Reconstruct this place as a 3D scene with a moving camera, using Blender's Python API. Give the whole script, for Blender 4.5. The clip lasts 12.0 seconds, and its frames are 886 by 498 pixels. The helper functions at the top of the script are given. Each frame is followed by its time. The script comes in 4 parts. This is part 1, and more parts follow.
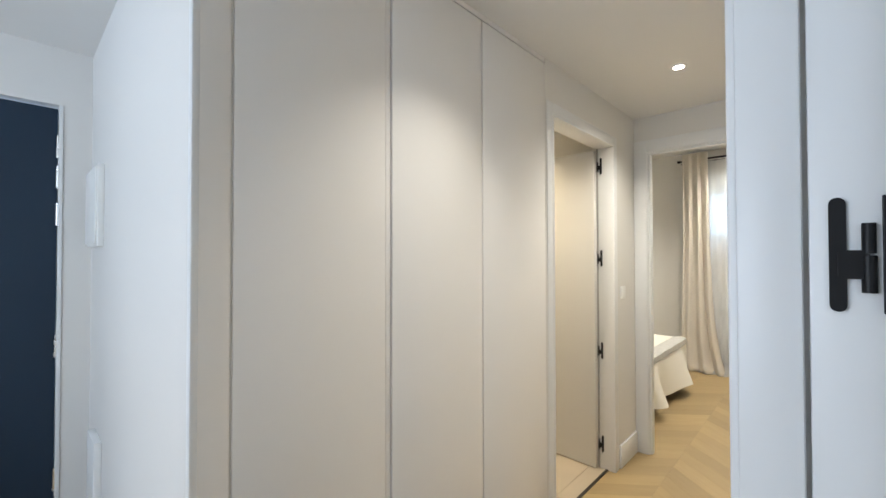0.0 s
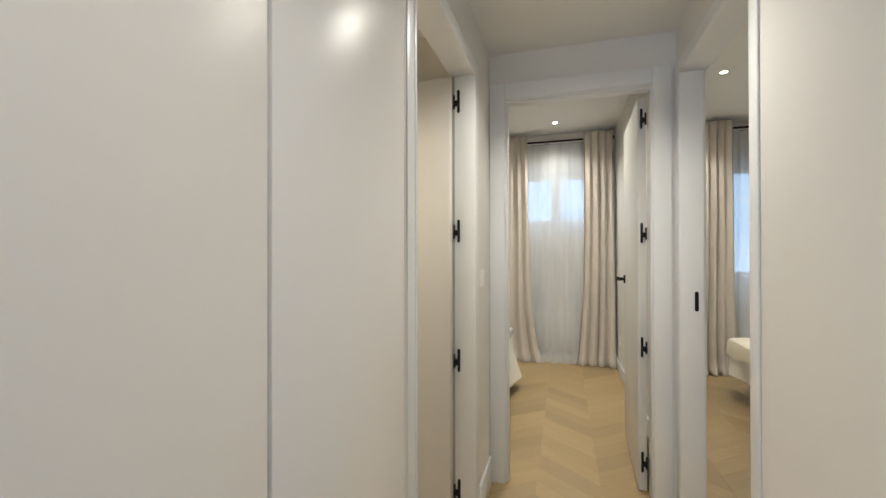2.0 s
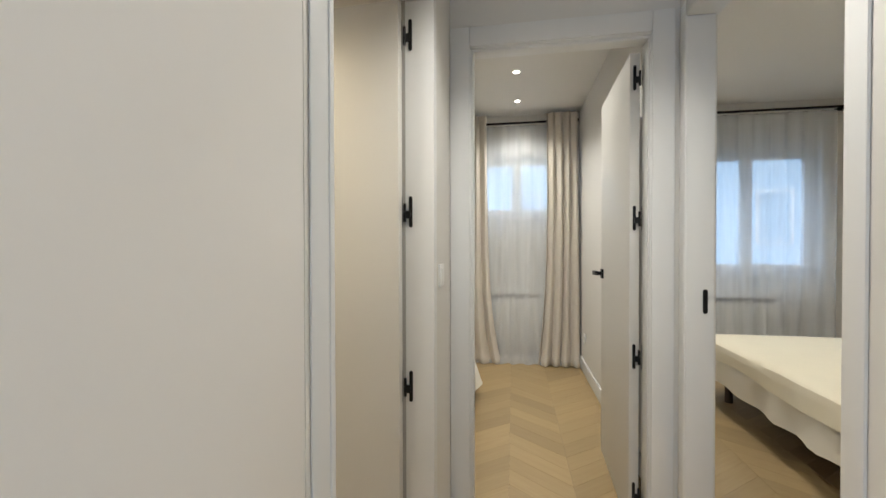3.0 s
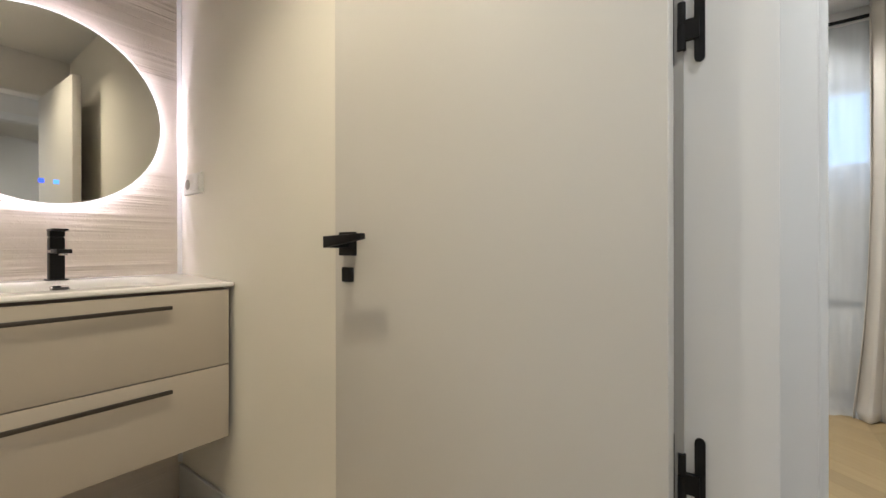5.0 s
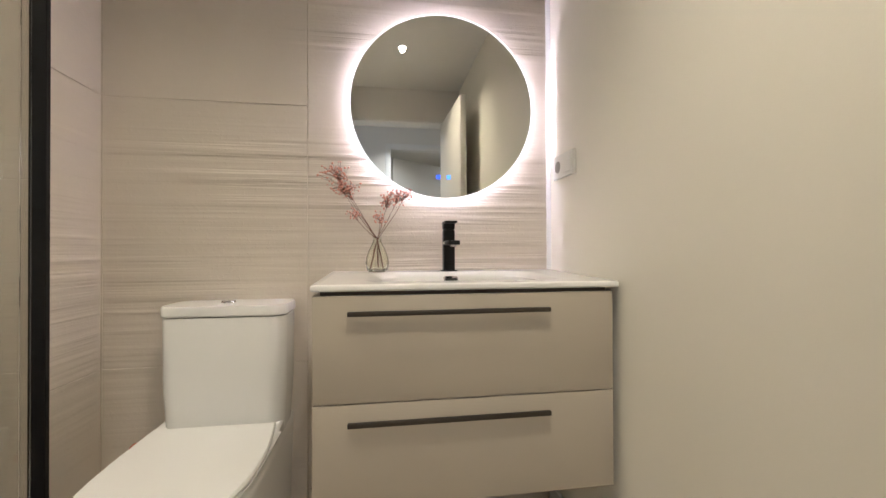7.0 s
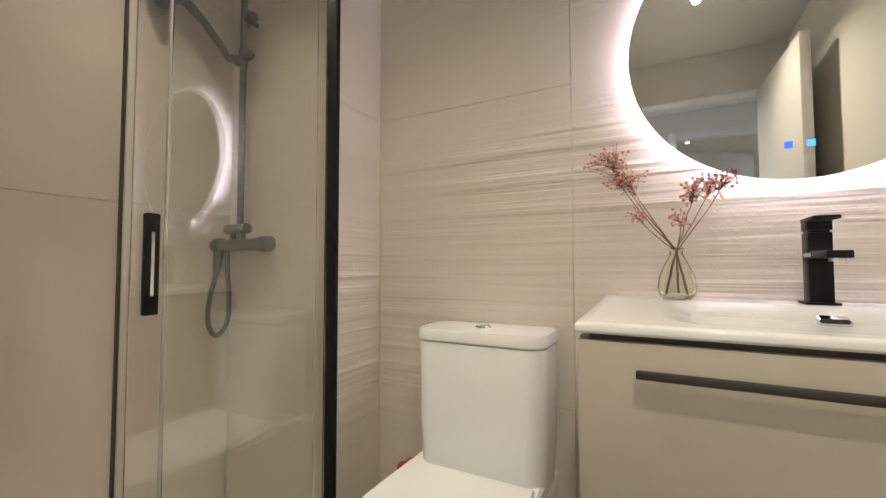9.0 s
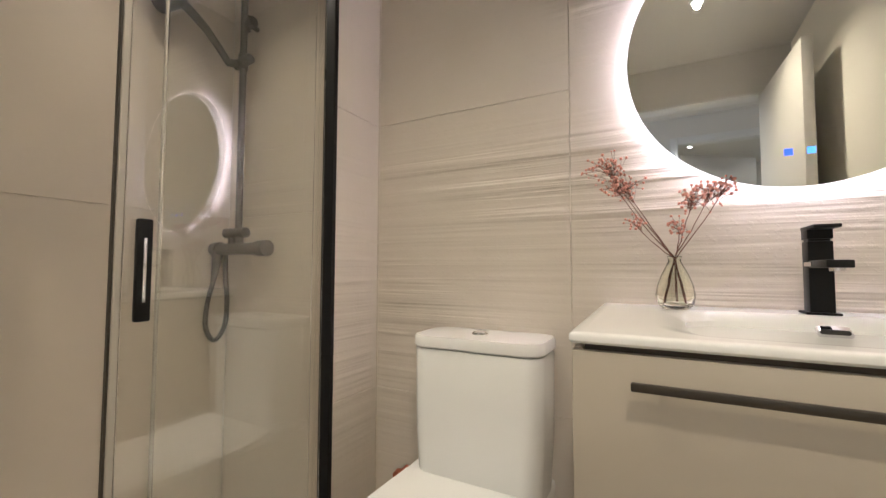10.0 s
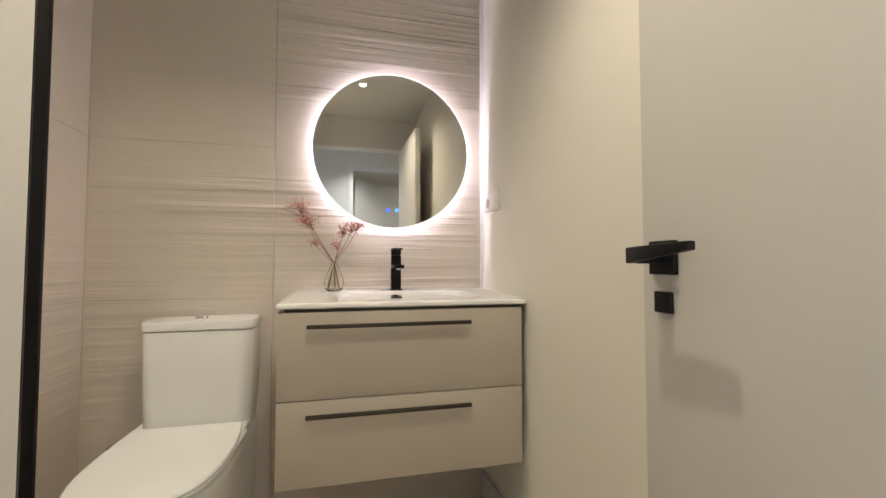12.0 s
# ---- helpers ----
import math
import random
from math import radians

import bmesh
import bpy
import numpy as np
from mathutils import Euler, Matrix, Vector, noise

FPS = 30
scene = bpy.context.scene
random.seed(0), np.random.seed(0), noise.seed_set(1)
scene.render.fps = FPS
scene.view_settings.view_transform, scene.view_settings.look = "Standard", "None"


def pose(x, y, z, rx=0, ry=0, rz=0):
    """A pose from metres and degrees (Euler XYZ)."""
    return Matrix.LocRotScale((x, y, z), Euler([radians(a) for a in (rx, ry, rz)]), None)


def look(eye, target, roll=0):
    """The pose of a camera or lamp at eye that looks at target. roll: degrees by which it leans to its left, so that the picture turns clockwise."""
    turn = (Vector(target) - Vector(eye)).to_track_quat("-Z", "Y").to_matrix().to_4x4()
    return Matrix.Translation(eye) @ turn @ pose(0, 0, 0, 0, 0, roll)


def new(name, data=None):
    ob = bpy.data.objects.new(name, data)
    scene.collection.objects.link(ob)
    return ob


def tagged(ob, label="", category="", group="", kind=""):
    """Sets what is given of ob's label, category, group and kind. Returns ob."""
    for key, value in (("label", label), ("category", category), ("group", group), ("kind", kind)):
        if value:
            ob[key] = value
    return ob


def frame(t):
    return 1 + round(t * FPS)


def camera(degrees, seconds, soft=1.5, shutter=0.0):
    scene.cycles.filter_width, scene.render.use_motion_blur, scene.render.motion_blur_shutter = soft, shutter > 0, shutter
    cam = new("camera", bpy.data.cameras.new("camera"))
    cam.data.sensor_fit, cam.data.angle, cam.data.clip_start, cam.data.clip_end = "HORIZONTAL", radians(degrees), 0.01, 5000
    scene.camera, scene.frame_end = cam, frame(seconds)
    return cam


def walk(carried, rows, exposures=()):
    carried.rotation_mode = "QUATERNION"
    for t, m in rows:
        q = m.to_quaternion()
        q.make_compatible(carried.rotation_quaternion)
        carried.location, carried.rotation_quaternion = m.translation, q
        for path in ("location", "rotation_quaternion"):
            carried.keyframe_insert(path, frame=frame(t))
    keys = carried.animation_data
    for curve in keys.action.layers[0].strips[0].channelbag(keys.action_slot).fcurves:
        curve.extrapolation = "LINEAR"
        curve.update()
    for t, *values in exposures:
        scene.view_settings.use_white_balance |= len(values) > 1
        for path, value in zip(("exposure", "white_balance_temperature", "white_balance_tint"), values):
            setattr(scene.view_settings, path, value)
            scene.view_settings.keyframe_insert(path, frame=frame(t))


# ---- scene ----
cam = camera(94.9, 12.0)
PATH = [
    (0, (0.979, 3.004, 1.36), (-0.392, 4.461, 1.391), -0.1),
    (0.5, (0.789, 3.157, 1.321), (-0.408, 4.76, 1.348), -0.0),
    (1, (0.65, 3.366, 1.291), (-0.361, 5.091, 1.322), 0.1),
    (1.5, (0.525, 3.572, 1.289), (-0.269, 5.408, 1.306), -0.0),
    (2, (0.389, 3.8, 1.249), (-0.178, 5.718, 1.258), -0.1),
    (2.5, (0.305, 4.02, 1.227), (-0.084, 5.982, 1.228), -0.0),
    (2.7, (0.292, 4.111, 1.238), (-0.046, 6.082, 1.22), -0.1),
    (4.3, (0.104, 4.872, 1.099), (-0.57, 6.755, 1.097), -0.1),
    (4.5, (0.064, 4.904, 1.08), (-0.751, 6.73, 1.082), -0.1),
    (5, (-0.025, 4.982, 1.047), (-1.208, 6.594, 1.045), -0.1),
    (5.5, (-0.097, 5.038, 1.031), (-1.605, 6.351, 1.05), 0.1),
    (6, (-0.202, 5.067, 1.032), (-1.942, 6.053, 1.051), 0.1),
    (6.5, (-0.367, 5.091, 1.015), (-2.26, 5.737, 1.026), -0.0),
    (7, (-0.478, 5.078, 1.01), (-2.455, 5.383, 1.025), -0.2),
    (7.5, (-0.6, 5.068, 1.003), (-2.598, 4.997, 1.037), -0.2),
    (7.7, (-0.64, 5.062, 1.001), (-2.629, 4.852, 1.038), -0.2),
    (9.3, (-0.822, 5.03, 1.035), (-2.552, 4.031, 1.123), 0.1),
    (9.5, (-0.825, 5.033, 1.043), (-2.548, 4.02, 1.131), 0.2),
    (10, (-0.822, 5.041, 1.029), (-2.583, 4.099, 1.127), 0.2),
    (10.5, (-0.786, 5.073, 1.009), (-2.66, 4.38, 1.095), 0.1),
    (11, (-0.647, 5.094, 1.007), (-2.615, 4.745, 1.097), 0.0),
    (11.5, (-0.443, 5.083, 1.015), (-2.441, 5.11, 1.099), -0.0),
    (12, (-0.2, 5.108, 1.047), (-2.143, 5.577, 1.125), 0.0),
]
LIGHTEN = [  # seconds, stops, kelvin, tint
    (0, 0.3, 6500, 10), (0.5, 0.25, 6500, 10), (1, 0.15, 6450, 10), (1.5, 0.07, 6350, 10), (2, -0.06, 6350, 10), (2.7, -0.13, 6300, 10),
    (4.5, 0.05, 5900, 10.5), (5, -0.06, 5850, 10.5), (5.5, -0.15, 5800, 11), (6.5, -0.06, 5750, 11), (7.5, 0.03, 5700, 11),
    (9.5, 0.12, 5700, 11.5), (10.5, 0.09, 5700, 11.5), (11.5, -0.03, 5800, 11), (12, -0.07, 5850, 11),
]
walk(cam, [(t, look(eye, target, roll)) for t, eye, target, roll in PATH], LIGHTEN)

# ---- world and lamps ----
world = bpy.data.worlds.new("sky")
scene.world = world
world.use_nodes = True
wn = world.node_tree
sky = wn.nodes.new("ShaderNodeTexSky")
sky.sky_type = "NISHITA"
sky.sun_disc = False
sky.sun_elevation = radians(38)
sky.sun_rotation = radians(200)
wn.nodes["Background"].inputs[1].default_value = 0.15
wn.links.new(sky.outputs[0], wn.nodes["Background"].inputs[0])

SUN = new("sun", bpy.data.lights.new("sun", "SUN"))
SUN.data.energy, SUN.data.angle, SUN.data.color = 4.4, radians(3), (1, 0.96, 0.9)
SUN.matrix_world = look((0, 0, 10), (1.2, 6.5, 0.5))

WARM = (1.0, 0.945, 0.83)
BATHWARM = (1.0, 0.825, 0.56)
COOL = (0.66, 0.80, 1.0)


def spot_lamp(x, y, z, watts, colour=WARM, cone=125):
    data = bpy.data.lights.new("downlight_beam", "SPOT")
    data.energy, data.color, data.spot_size, data.spot_blend, data.shadow_soft_size = watts, colour, radians(cone), 0.9, 0.015
    ob = new("downlight_beam", data)
    ob.matrix_world = look((x, y, z - 0.02), (x, y + 0.0001, 0))
    return ob


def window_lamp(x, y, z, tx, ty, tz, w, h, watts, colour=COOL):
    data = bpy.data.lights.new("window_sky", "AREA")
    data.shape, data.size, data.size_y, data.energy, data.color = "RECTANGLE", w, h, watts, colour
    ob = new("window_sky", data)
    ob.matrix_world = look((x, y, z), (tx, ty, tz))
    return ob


HALL_C, BED_C, BATH_C = 2.312, 2.595, 2.312
SPOTS = [  # x, y, ceiling, watts
    (0.449, 5.307, HALL_C, 47), (0.449, 3.97, HALL_C, 24),
    # shower (-1.50) and toilet (-1.15) lamps are unseen, added as fill
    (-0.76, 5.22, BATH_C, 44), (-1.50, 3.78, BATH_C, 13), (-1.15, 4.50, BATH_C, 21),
    # last two of this row are unseen, added to brighten the bedroom
    (0.31, 8.224, BED_C, 46), (0.297, 7.552, BED_C, 50), (0.30, 6.75, BED_C, 52), (-1.3, 7.4, BED_C, 46),
    # last two here are unseen as well, added to light the second bedroom
    (1.553, 7.331, BED_C, 42), (1.544, 6.601, BED_C, 42), (1.53, 8.10, BED_C, 34), (3.0, 7.3, BED_C, 30), (3.0, 5.4, BED_C, 36),
]
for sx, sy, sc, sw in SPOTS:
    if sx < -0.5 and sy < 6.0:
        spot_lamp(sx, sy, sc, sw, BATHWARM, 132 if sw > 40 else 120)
    else:
        spot_lamp(sx, sy, sc, sw, cone=125 if sc == BED_C else 134 if sy > 5 else 106)
# area lamps stand in for sky light; both south windows are unseen, added
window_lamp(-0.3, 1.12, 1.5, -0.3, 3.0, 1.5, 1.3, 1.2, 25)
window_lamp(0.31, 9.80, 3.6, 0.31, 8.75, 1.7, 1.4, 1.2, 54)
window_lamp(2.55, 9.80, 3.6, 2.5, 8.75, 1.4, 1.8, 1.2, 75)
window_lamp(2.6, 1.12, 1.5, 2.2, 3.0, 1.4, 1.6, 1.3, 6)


# ---- materials ----
def mat(name, colour, rough=0.5, metal=0.0, vary=0.06, scale=6.0, bump=0.0, bump_scale=200.0, coat=0.0, stretch=(1, 1, 1), rough_vary=0.08, spec=0.5):
    m = bpy.data.materials.new(name)
    m.use_nodes = True
    n, l = m.node_tree.nodes, m.node_tree.links
    b = n["Principled BSDF"]
    b.inputs["Roughness"].default_value = rough
    b.inputs["Metallic"].default_value = metal
    b.inputs["Coat Weight"].default_value = coat
    b.inputs["Specular IOR Level"].default_value = spec
    tc = n.new("ShaderNodeTexCoord")
    mp = n.new("ShaderNodeMapping")
    mp.inputs["Scale"].default_value = stretch
    l.new(tc.outputs["Object"], mp.inputs[0])
    big = n.new("ShaderNodeTexNoise")
    big.inputs["Scale"].default_value = scale
    big.inputs["Detail"].default_value = 5
    l.new(mp.outputs[0], big.inputs["Vector"])
    mix = n.new("ShaderNodeMix")
    mix.data_type = "RGBA"
    mix.inputs[6].default_value = (*[c * (1 - vary) for c in colour], 1)
    mix.inputs[7].default_value = (*[min(1, c * (1 + vary)) for c in colour], 1)
    l.new(big.outputs[0], mix.inputs[0])
    l.new(mix.outputs[2], b.inputs["Base Color"])
    rr = n.new("ShaderNodeMapRange")
    rr.inputs[3].default_value = max(0.02, rough - rough_vary)
    rr.inputs[4].default_value = min(1, rough + rough_vary)
    l.new(big.outputs[0], rr.inputs[0])
    l.new(rr.outputs[0], b.inputs["Roughness"])
    if bump:
        fine = n.new("ShaderNodeTexNoise")
        fine.inputs["Scale"].default_value = bump_scale
        fine.inputs["Detail"].default_value = 3
        l.new(mp.outputs[0], fine.inputs["Vector"])
        bp = n.new("ShaderNodeBump")
        bp.inputs["Strength"].default_value = bump
        bp.inputs["Distance"].default_value = 0.002
        l.new(fine.outputs[0], bp.inputs["Height"])
        l.new(bp.outputs[0], b.inputs["Normal"])
    return m


def glow(name, colour, strength):
    m = bpy.data.materials.new(name)
    m.use_nodes = True
    n, l = m.node_tree.nodes, m.node_tree.links
    n.remove(n["Principled BSDF"])
    e = n.new("ShaderNodeEmission")
    e.inputs[0].default_value, e.inputs[1].default_value = (*colour, 1), strength
    l.new(e.outputs[0], n["Material Output"].inputs[0])
    return m


def glass(name, colour=(1, 1, 1), rough=0.0, ior=1.45):
    m = bpy.data.materials.new(name)
    m.use_nodes = True
    b = m.node_tree.nodes["Principled BSDF"]
    b.inputs["Base Color"].default_value = (*colour, 1)
    b.inputs["Transmission Weight"].default_value = 1
    b.inputs["Roughness"].default_value = rough
    b.inputs["IOR"].default_value = ior
    return m


def wood_floor():
    m = mat("oak_floor", (0.46, 0.31, 0.155), 0.42, vary=0.10, scale=3.0)
    n, l = m.node_tree.nodes, m.node_tree.links
    b = n["Principled BSDF"]
    info = n.new("ShaderNodeObjectInfo")
    geo = n.new("ShaderNodeNewGeometry")
    add = n.new("ShaderNodeMath")
    add.operation = "ADD"
    l.new(info.outputs["Random"], add.inputs[0])
    l.new(geo.outputs["Random Per Island"], add.inputs[1])
    frac = n.new("ShaderNodeMath")
    frac.operation = "FRACT"
    l.new(add.outputs[0], frac.inputs[0])
    # grain runs along each plank, whose length is its own u direction
    uv = n.new("ShaderNodeUVMap")
    uv.uv_map = "grain"
    mp = n.new("ShaderNodeMapping")
    mp.inputs["Scale"].default_value = (2.2, 38, 1)
    l.new(uv.outputs[0], mp.inputs[0])
    off = n.new("ShaderNodeCombineXYZ")
    l.new(frac.outputs[0], off.inputs[2])
    sc = n.new("ShaderNodeVectorMath")
    sc.operation = "SCALE"
    sc.inputs[3].default_value = 17
    l.new(off.outputs[0], sc.inputs[0])
    va = n.new("ShaderNodeVectorMath")
    l.new(mp.outputs[0], va.inputs[0])
    l.new(sc.outputs[0], va.inputs[1])
    gr = n.new("ShaderNodeTexNoise")
    gr.inputs["Scale"].default_value = 1.6
    gr.inputs["Detail"].default_value = 8
    gr.inputs["Distortion"].default_value = 0.8
    l.new(va.outputs[0], gr.inputs["Vector"])
    ramp = n.new("ShaderNodeValToRGB")
    ramp.color_ramp.elements[0].position = 0.25
    ramp.color_ramp.elements[0].color = (0.352, 0.250, 0.120, 1)
    ramp.color_ramp.elements[1].position = 0.72
    ramp.color_ramp.elements[1].color = (0.395, 0.288, 0.143, 1)
    l.new(gr.outputs[0], ramp.inputs[0])
    hsv = n.new("ShaderNodeHueSaturation")
    vr = n.new("ShaderNodeMapRange")
    vr.inputs[3].default_value, vr.inputs[4].default_value = 0.84, 1.10
    l.new(frac.outputs[0], vr.inputs[0])
    l.new(vr.outputs[0], hsv.inputs["Value"])
    l.new(ramp.outputs[0], hsv.inputs["Color"])
    l.new(hsv.outputs[0], b.inputs["Base Color"])
    bp = n.new("ShaderNodeBump")
    bp.inputs["Strength"].default_value = 0.12
    bp.inputs["Distance"].default_value = 0.001
    l.new(gr.outputs[0], bp.inputs["Height"])
    l.new(bp.outputs[0], b.inputs["Normal"])
    return m


def rippled_tile():
    """Stone-beige porcelain with bands of irregular horizontal ripples that fade into a smooth, finely pitted surface."""
    m = mat("rippled_tile", (0.655, 0.595, 0.527), 0.40, vary=0.06, scale=4.0)
    n, l = m.node_tree.nodes, m.node_tree.links
    b = n["Principled BSDF"]
    tc = n.new("ShaderNodeTexCoord")

    def stretched(scale, location=(0, 0, 0)):
        mp = n.new("ShaderNodeMapping")
        mp.inputs["Scale"].default_value = scale
        mp.inputs["Location"].default_value = location
        l.new(tc.outputs["Object"], mp.inputs[0])
        return mp.outputs[0]

    def noise_of(vector, scale, detail, rough=0.5, distort=0.0):
        t = n.new("ShaderNodeTexNoise")
        t.inputs["Scale"].default_value, t.inputs["Detail"].default_value = scale, detail
        t.inputs["Roughness"].default_value, t.inputs["Distortion"].default_value = rough, distort
        l.new(vector, t.inputs["Vector"])
        return t.outputs[0]

    def ranged(value, a, z, lo=0.0, hi=1.0):
        r = n.new("ShaderNodeMapRange")
        r.interpolation_type = "SMOOTHSTEP"
        for k, v in zip((1, 2, 3, 4), (a, z, lo, hi)):
            r.inputs[k].default_value = v
        l.new(value, r.inputs[0])
        return r.outputs[0]

    def math_of(kind, p, q):
        t = n.new("ShaderNodeMath")
        t.operation = kind
        for k, v in enumerate((p, q)):
            if isinstance(v, (int, float)):
                t.inputs[k].default_value = v
            else:
                l.new(v, t.inputs[k])
        return t.outputs[0]

    sep = n.new("ShaderNodeSeparateXYZ")
    l.new(tc.outputs["Object"], sep.inputs[0])
    along, up = sep.outputs[1], sep.outputs[2]
    # sharp-crested ripples, a finer set over a broader one
    crest = ranged(noise_of(stretched((0.34, 0.34, 14)), 1.5, 3, 0.45, 0.04), 0.42, 0.64)
    fine = ranged(noise_of(stretched((1.3, 1.3, 60), (0.2, 0.7, 0.4)), 1.3, 2, 0.5), 0.45, 0.65)
    ripple = math_of("ADD", crest, math_of("MULTIPLY", fine, 0.10))
    # where the mould is rippled: a low band, and a high band on the end tiles
    low = math_of("MULTIPLY", ranged(up, 1.50, 1.30), ranged(up, 0.45, 0.95, 0.25, 1.0))
    low = math_of("MULTIPLY", low, ranged(along, 4.15, 4.75, 0.6, 1.0))
    high = math_of("MULTIPLY", ranged(up, 1.66, 1.80), ranged(along, 4.68, 4.95))
    patch = ranged(noise_of(stretched((0.8, 0.8, 2.2), (0.3, 0.4, 0.15)), 1.9, 1), 0.36, 0.58, 0.25, 1.0)
    zone = math_of("MAXIMUM", math_of("MULTIPLY", math_of("MAXIMUM", low, high), patch), 0.05)
    height = math_of("MULTIPLY", ripple, zone)
    pits = ranged(noise_of(stretched((1, 1, 1)), 75, 3, 0.6), 0.52, 0.66)
    height = math_of("ADD", height, math_of("MULTIPLY", pits, 0.03))
    height = math_of("ADD", height, math_of("MULTIPLY", noise_of(stretched((1, 1, 1)), 14, 3), 0.12))
    bp = n.new("ShaderNodeBump")
    bp.inputs["Strength"].default_value = 0.85
    bp.inputs["Distance"].default_value = 0.0075
    l.new(height, bp.inputs["Height"])
    l.new(bp.outputs[0], b.inputs["Normal"])
    return m


def sheer_cloth():
    m = bpy.data.materials.new("sheer_voile")
    m.use_nodes = True
    n, l = m.node_tree.nodes, m.node_tree.links
    n.remove(n["Principled BSDF"])
    d = n.new("ShaderNodeBsdfDiffuse")
    d.inputs[0].default_value = (0.91, 0.94, 0.97, 1)
    t = n.new("ShaderNodeBsdfTranslucent")
    t.inputs[0].default_value = (0.91, 0.94, 0.97, 1)
    c = n.new("ShaderNodeBsdfTransparent")
    a = n.new("ShaderNodeMixShader")
    e = n.new("ShaderNodeMixShader")
    a.inputs[0].default_value = 0.45
    l.new(d.outputs[0], a.inputs[1])
    l.new(t.outputs[0], a.inputs[2])
    w = n.new("ShaderNodeTexNoise")
    w.inputs["Scale"].default_value = 7
    tc = n.new("ShaderNodeTexCoord")
    mp = n.new("ShaderNodeMapping")
    mp.inputs["Scale"].default_value = (3, 3, 0.15)
    l.new(tc.outputs["Object"], mp.inputs[0])
    l.new(mp.outputs[0], w.inputs["Vector"])
    r = n.new("ShaderNodeMapRange")
    r.inputs[3].default_value, r.inputs[4].default_value = 0.55, 0.38
    l.new(w.outputs[0], r.inputs[0])
    l.new(r.outputs[0], e.inputs[0])
    l.new(a.outputs[0], e.inputs[1])
    l.new(c.outputs[0], e.inputs[2])
    l.new(e.outputs[0], n["Material Output"].inputs[0])
    return m


PAINT = mat("wall_paint", (0.73, 0.715, 0.685), 0.62, vary=0.02, scale=2.0, bump=0.10, bump_scale=260)
CEIL = mat("ceiling_paint", (0.78, 0.77, 0.75), 0.75, vary=0.015, scale=1.5, bump=0.06, bump_scale=220)
BATHPAINT = mat("cream_wall_paint", (0.86, 0.835, 0.76), 0.6, vary=0.02, scale=2.0, bump=0.10, bump_scale=260)
LACQUER = mat("satin_lacquer", (0.84, 0.82, 0.795), 0.33, vary=0.015, scale=2.5, bump=0.03, bump_scale=400, rough_vary=0.02, spec=0.25)
DOORPAINT = mat("door_lacquer", (0.68, 0.665, 0.63), 0.40, vary=0.015, scale=2.5, bump=0.03, bump_scale=400, rough_vary=0.02)
TRIM = mat("white_trim", (0.76, 0.765, 0.765), 0.36, vary=0.015, scale=3, bump=0.03, bump_scale=300, rough_vary=0.04)
# near-black stands for shade inside the wardrobe gaps and overflow slot
GAP = mat("gap_shade_black", (0.03, 0.028, 0.026), 0.8)
BLACK = mat("black_metal", (0.009, 0.009, 0.010), 0.40, metal=0.0, spec=0.22, vary=0.2, scale=30, bump=0.04, bump_scale=500)
NAVY = mat("navy_paint", (0.004, 0.021, 0.046), 0.45, vary=0.12, scale=5, bump=0.05, bump_scale=180)
OAK = wood_floor()
SUBFLOOR = mat("joint_dark_oak", (0.20, 0.125, 0.06), 0.7)
TILE = rippled_tile()
SMOOTHTILE = mat("plain_tile", (0.62, 0.55, 0.47), 0.40, vary=0.05, scale=4.0, bump=0.12, bump_scale=90)
GROUT = mat("grout", (0.58, 0.52, 0.45), 0.85, vary=0.1, scale=20, bump=0.2)
FLOORTILE = mat("bath_floor_tile", (0.52, 0.44, 0.33), 0.38, vary=0.12, scale=5, bump=0.06, bump_scale=60)
CERAMIC = mat("white_ceramic", (0.83, 0.83, 0.82), 0.17, vary=0.01, scale=3, coat=0.1, rough_vary=0.02)
CABINET = mat("taupe_laminate", (0.50, 0.447, 0.37), 0.42, vary=0.02, scale=3, bump=0.05, bump_scale=500)
# darkened taupe: shade of the vanity's gaps put into the colour
CABSHADE = mat("taupe_shade", (0.12, 0.10, 0.085), 0.6)
BRONZE = mat("dark_bronze", (0.075, 0.065, 0.055), 0.38, metal=0.7, vary=0.1, scale=20)
CHROME = mat("chrome", (0.75, 0.75, 0.76), 0.08, metal=1.0, vary=0.02, rough_vary=0.03)
ALU = mat("bright_aluminium", (0.75, 0.74, 0.72), 0.28, metal=0.9, vary=0.04)
GUNMETAL = mat("gunmetal", (0.026, 0.025, 0.024), 0.38, metal=0.3, vary=0.1, scale=20)
SEAL = mat("clear_seal_plastic", (0.46, 0.43, 0.38), 0.25, vary=0.05)
SWITCH = mat("switch_plastic", (0.82, 0.82, 0.80), 0.3, vary=0.01)
MIRROR = mat("mirror_silver", (0.82, 0.82, 0.80), 0.01, metal=1.0, vary=0.0, rough_vary=0.0)
PANE = glass("clear_pane", (0.985, 1, 0.995), 0.0, 1.64)
VASE = glass("olive_glass", (0.955, 0.96, 0.88))
LINEN = mat("linen_curtain", (0.66, 0.61, 0.54), 0.9, vary=0.06, scale=8, bump=0.35, bump_scale=420)
SHEER = sheer_cloth()
COVER = mat("white_cotton", (0.78, 0.75, 0.67), 0.9, vary=0.03, scale=5, bump=0.25, bump_scale=160)
THROW = mat("grey_throw", (0.48, 0.47, 0.44), 0.92, vary=0.2, scale=30, bump=0.3, bump_scale=200)
BEDWOOD = mat("dark_bed_base", (0.08, 0.055, 0.04), 0.6, vary=0.2)
RADIATOR = mat("radiator_enamel", (0.74, 0.73, 0.70), 0.3, vary=0.02)
